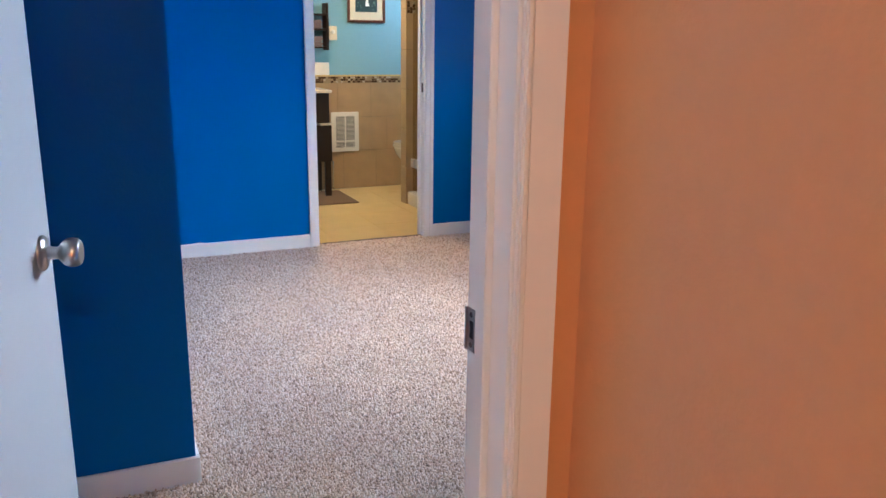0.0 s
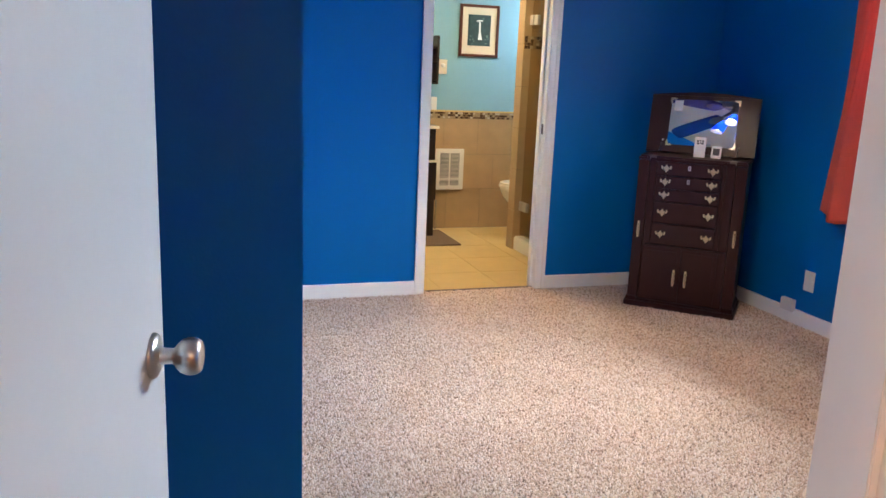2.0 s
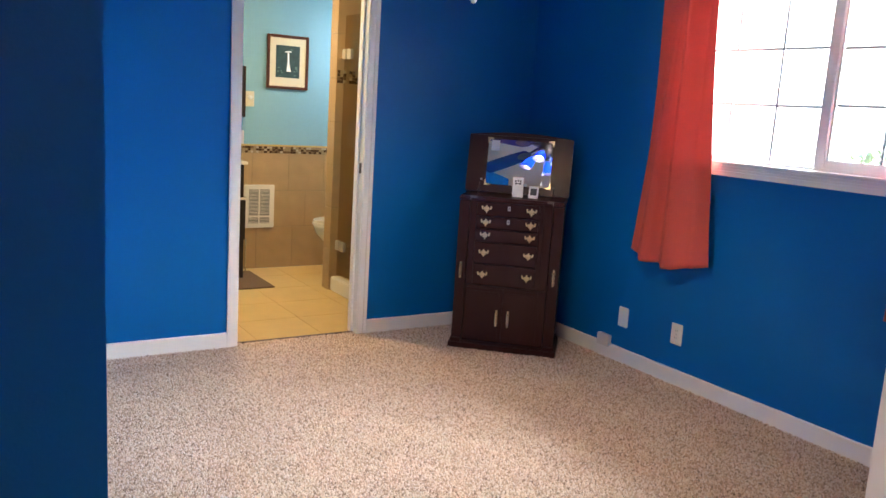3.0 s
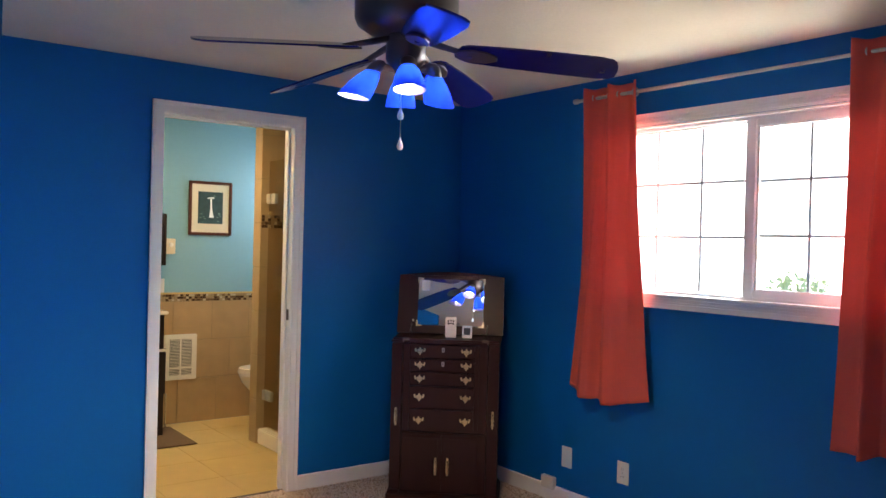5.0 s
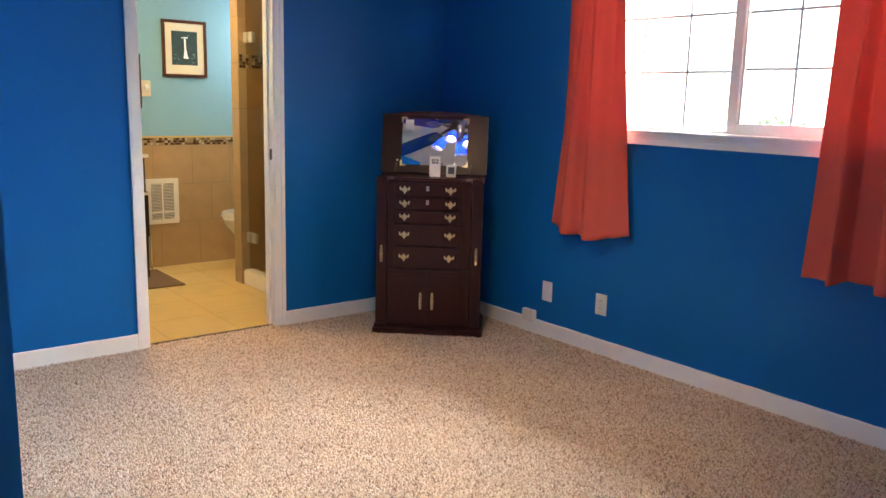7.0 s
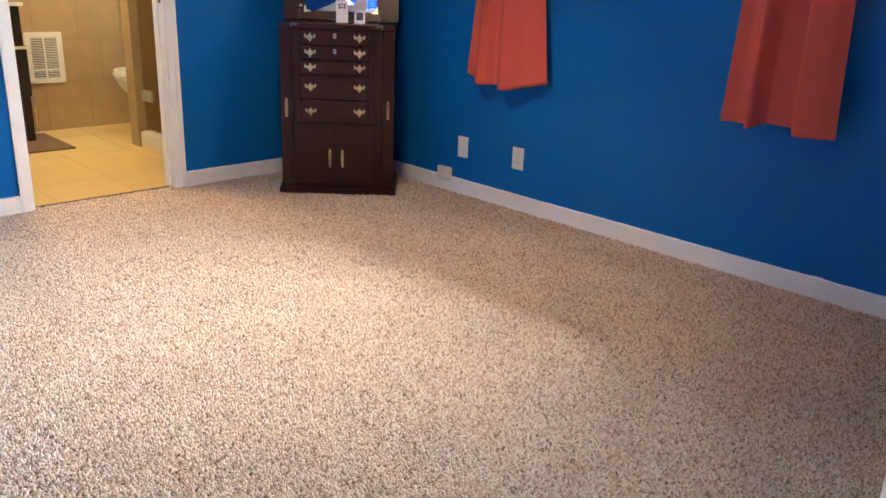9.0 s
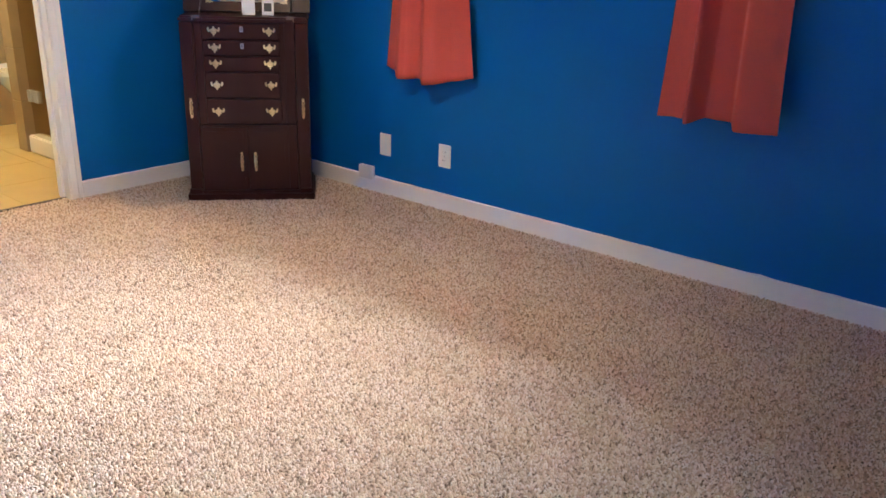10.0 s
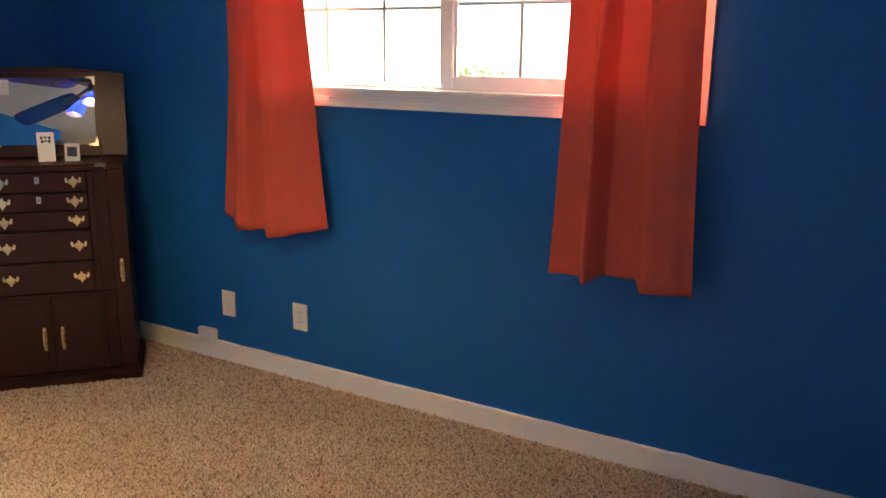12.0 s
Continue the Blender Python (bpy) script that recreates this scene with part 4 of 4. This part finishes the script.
# unseen fixtures added out of view where the bathroom and hall lamps hang
for nm, x, y in (("bathroom_light", 1.62, 6.22), ("hall_light", 0.0, -0.9)):
    fx = thing(nm, pose(x, y, CZ), "unseen round white ceiling light, added to go with the room's lamp, switched on", "ceiling light")
    bm = bmesh.new()
    lathe(bm, [(0.11, -0.012), (0.11, -0.0002)], None, 28)
    part("base_ring", bm, "plastic", fx, smooth=True)
    bm = bmesh.new()
    lathe(bm, [(0.03, -0.034), (0.07, -0.030), (0.10, -0.020), (0.105, -0.0122)], None, 28)
    part("diffuser", bm, "diffuser", fx, smooth=True)

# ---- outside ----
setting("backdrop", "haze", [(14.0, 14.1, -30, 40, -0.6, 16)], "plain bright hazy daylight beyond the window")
setting("ground", "greige", [(-16, 13.9, -40, 50, -0.66, -0.6)], "pale sunlit ground outside the window")


def shrub(name, x, y, z0, r, n, seed, label):
    th = thing(name, pose(x, y, -0.6), label, "shrub")
    rnd = random.Random(seed)
    bm = bmesh.new()
    for k in range(5):
        a = rnd.uniform(0, 6.28)
        rod(bm, (0, 0, 0), (0.5 * r * math.cos(a), 0.5 * r * math.sin(a), z0 + 0.6), 0.015, 6)
    part("stems", bm, "redwood", th)
    bm = bmesh.new()
    for k in range(n):
        d = Vector((rnd.gauss(0, 1), rnd.gauss(0, 1), rnd.gauss(0, 1))).normalized() * r * rnd.uniform(0.4, 1.0)
        c = d + Vector((0, 0, z0 + 0.6))
        m = Matrix.Translation(c) @ Euler((rnd.uniform(0, 6), rnd.uniform(0, 6), rnd.uniform(0, 6))).to_matrix().to_4x4()
        q = [bm.verts.new(m @ Vector(p)) for p in ((-0.035, 0, 0), (0, -0.014, 0.004), (0.035, 0, 0), (0, 0.014, 0.004))]
        bm.faces.new(q)
    tagged(part("foliage", bm, "leaf", th), kind="stuff")


shrub("shrub", 6.2, 4.72, 0.92, 0.36, 1100, 4, "leafy green garden shrub in full sun")



def tree(x, y):
    th = thing("tree", pose(x, y, -0.6), "sunlit leafy garden tree beyond the window", "tree")
    rnd = random.Random(11)
    bm = bmesh.new()
    lathe(bm, [(0.11, 0), (0.085, 0.6), (0.07, 2.0), (0.05, 3.2), (0.02, 4.4)], None, 12)
    tips = []
    for k in range(14):
        a, h, ln = rnd.uniform(0, 6.28), rnd.uniform(2.5, 4.0), rnd.uniform(0.9, 2.0)
        t = Vector((ln * math.cos(a), ln * math.sin(a), h + rnd.uniform(0.0, 0.9)))
        rod(bm, (0, 0, h), t, 0.018, 6)
        tips.append((Vector((0, 0, h)), t))
    part("trunk", bm, "redwood", th, smooth=True)
    bm = bmesh.new()
    for k in range(2600):
        a, b = rnd.choice(tips)
        c = a.lerp(b, rnd.uniform(0.35, 1.1)) + Vector((rnd.gauss(0, 0.2), rnd.gauss(0, 0.2), rnd.gauss(0, 0.17)))
        m = Matrix.Translation(c) @ Euler((rnd.uniform(0, 6), rnd.uniform(0, 6), rnd.uniform(0, 6))).to_matrix().to_4x4()
        bm.faces.new([bm.verts.new(m @ Vector(p)) for p in ((-0.05, 0, 0), (0, -0.022, 0.006), (0.05, 0, 0), (0, 0.022, 0.006))])
    tagged(part("crown", bm, "leaf", th), kind="stuff")


tree(8.0, 3.2)

# ---- pieces of tile, last ----


def tile_piece(name, me_mat, x0, x1, y0, y1, z0, z1, parent):
    return piece(name, me_mat, [(x0, x1, y0, y1, z0, z1)], parent)


rnd = random.Random(8)
rows = [(0.0, 0.333, 1.500), (0.337, 0.626, 1.604), (0.630, 0.922, 1.456)]
for z0, z1, x in rows:
    while x < 3.0:
        piece("tile", "tile", [(x + 0.002, x + 0.301, BY - 0.0125, BY - 0.0081, z0 + 0.001, z1 - 0.001)], wains, bevel=0.0012)
        x += 0.303
x = 1.85
while x < 2.95:
    for r in range(3):
        w = 0.021
        piece("mosaic_tile", "mosaic%d" % rnd.choice([0, 0, 1, 1, 2, 3]), [(x + 0.001, x + w, BY - 0.0125, BY - 0.0081, 0.926 + 0.0175 * r, 0.9425 + 0.0175 * r - 0.001)], wains)
    x += 0.022
bf = bpy.data.objects["bathroom_floor"]
for i in range(-1, 5):
    for j in range(5):
        x, y = 1.475 + 0.40 * i, 5.412 + 0.40 * j
        x0, x1, y1 = max(x, 1.201), min(x + 0.3985, 3.199), min(y + 0.3985, BY - 0.013)
        if x1 - x0 > 0.03:
            piece("floor_tile", "floortile", [(x0, x1, y, y1, -0.0039, 0.0)], bf, bevel=0.001)
z = 0.0
k = 0
while z < 2.29:
    z1 = min(z + 0.303, 2.297)
    piece("tile", "tile", [(PX, PX + 0.0055, PY0 + 0.001, PY1, z + 0.001, z1 - 0.002)], part_wall, bevel=0.001)
    x = PX + 0.001 - (0.15 if k % 2 else 0)
    while x < 3.19:
        a, b = max(x, PX + 0.001), min(x + 0.301, 3.195)
        if not (1.45 < z + 0.15 < 1.62) and b - a > 0.02:
            piece("tile", "tile", [(a, b, PY0, PY0 + 0.0055, z + 0.001, z1 - 0.002)], part_wall, bevel=0.001)
        x += 0.303
    z += 0.305
    k += 1
x = PX + 0.008
while x < 2.95:
    for r in range(4):
        piece("mosaic_tile", "mosaic%d" % rnd.choice([0, 0, 1, 1, 2, 3]), [(x, x + 0.021, PY0 - 0.0015, PY0 + 0.0058, 1.49 + 0.0225 * r, 1.511 + 0.0225 * r)], part_wall)
    x += 0.023

# ---- carpet yarn ----


def carpet_yarn():
    """Short curled strands standing on the carpet's backing, all in one mesh."""
    rg = np.random.default_rng(5)
    step = 0.0086
    gx, gy = np.meshgrid(np.arange(-0.9, WX - T, step), np.arange(1.0, 5.392, step), indexing="ij")
    x, y = gx.ravel(), gy.ravel()
    x = x + rg.uniform(-0.5, 0.5, x.size) * step
    y = y + rg.uniform(-0.5, 0.5, y.size) * step
    keep = (x < WX - T - 0.003) & ~((x < CX + T + 0.003) & (y > CY - T - 0.003))
    keep &= (y < FY - T - 0.003) | ((x > 1.342) & (x < 2.058) & (y < 5.388))
    keep &= ~((y < SY1 + 0.018) & (y > SY0 - 0.02) & ((x < JL + 0.015) | (x > JR - 0.015))) & ~((y < SY1 + 0.015) & (x > JR - 0.015)) & (x > -0.85)
    c, sn = 0.7369, 0.6760
    u, w = (x - 2.7047) * c - (y - 4.7539) * sn, (x - 2.7047) * sn + (y - 4.7539) * c
    keep &= ~((np.abs(u) < 0.318) & (w > -0.035) & (w < 0.32))
    x, y = x[keep], y[keep]
    n = x.size
    th = rg.uniform(0, 2 * np.pi, n)
    ln, wd, ht = rg.uniform(0.007, 0.013, n), rg.uniform(0.0020, 0.0032, n), rg.uniform(0.0005, 0.0050, n)
    dx, dy = np.cos(th), np.sin(th)
    bend = rg.uniform(-0.6, 0.6, n)
    ex, ey = np.cos(th + bend), np.sin(th + bend)
    # three rings of three corners: foot, arch, drooping tip
    v = np.zeros((n, 9, 3), np.float32)
    cx = [x - dx * ln * 0.5, x, x + ex * ln * 0.5]
    cy = [y - dy * ln * 0.5, y, y + ey * ln * 0.5]
    cz = [np.full(n, -0.005), ht, -0.004 + (ht + 0.004) * rg.uniform(0.1, 0.6, n)]
    wid = [wd, wd * 1.15, wd * 0.7]
    for r in range(3):
        for q, (side, up) in enumerate(((-1, 0), (1, 0), (0, 1))):
            v[:, r * 3 + q, 0] = cx[r] - dy * wid[r] * side
            v[:, r * 3 + q, 1] = cy[r] + dx * wid[r] * side
            v[:, r * 3 + q, 2] = cz[r] + wid[r] * up * 1.1
    quad = np.array([[0, 2, 5, 3], [2, 1, 4, 5], [3, 5, 8, 6], [5, 4, 7, 8]])
    tri = np.array([[6, 8, 7]])
    base = (np.arange(n) * 9)[:, None]
    loops = np.concatenate([(base + quad.ravel()[None, :]), (base + tri.ravel()[None, :])], axis=1).astype(np.int32)
    sizes = np.tile(np.array([4, 4, 4, 4, 3], np.int32), n)
    starts = np.concatenate([[0], np.cumsum(sizes)[:-1]]).astype(np.int32)
    me = bpy.data.meshes.new("carpet_yarn")
    me.vertices.add(n * 9)
    me.vertices.foreach_set("co", v.ravel())
    me.loops.add(loops.size)
    me.loops.foreach_set("vertex_index", loops.ravel())
    me.polygons.add(n * 5)
    me.polygons.foreach_set("loop_start", starts)
    me.update(calc_edges=True)
    me.polygons.foreach_set("use_smooth", [True] * (n * 5))
    me.materials.append(M["yarn"])
    ob = new("carpet_yarn", me)
    ob.parent = floor
    tagged(ob, "short curled beige and brown carpet yarn", kind="stuff")


carpet_yarn()
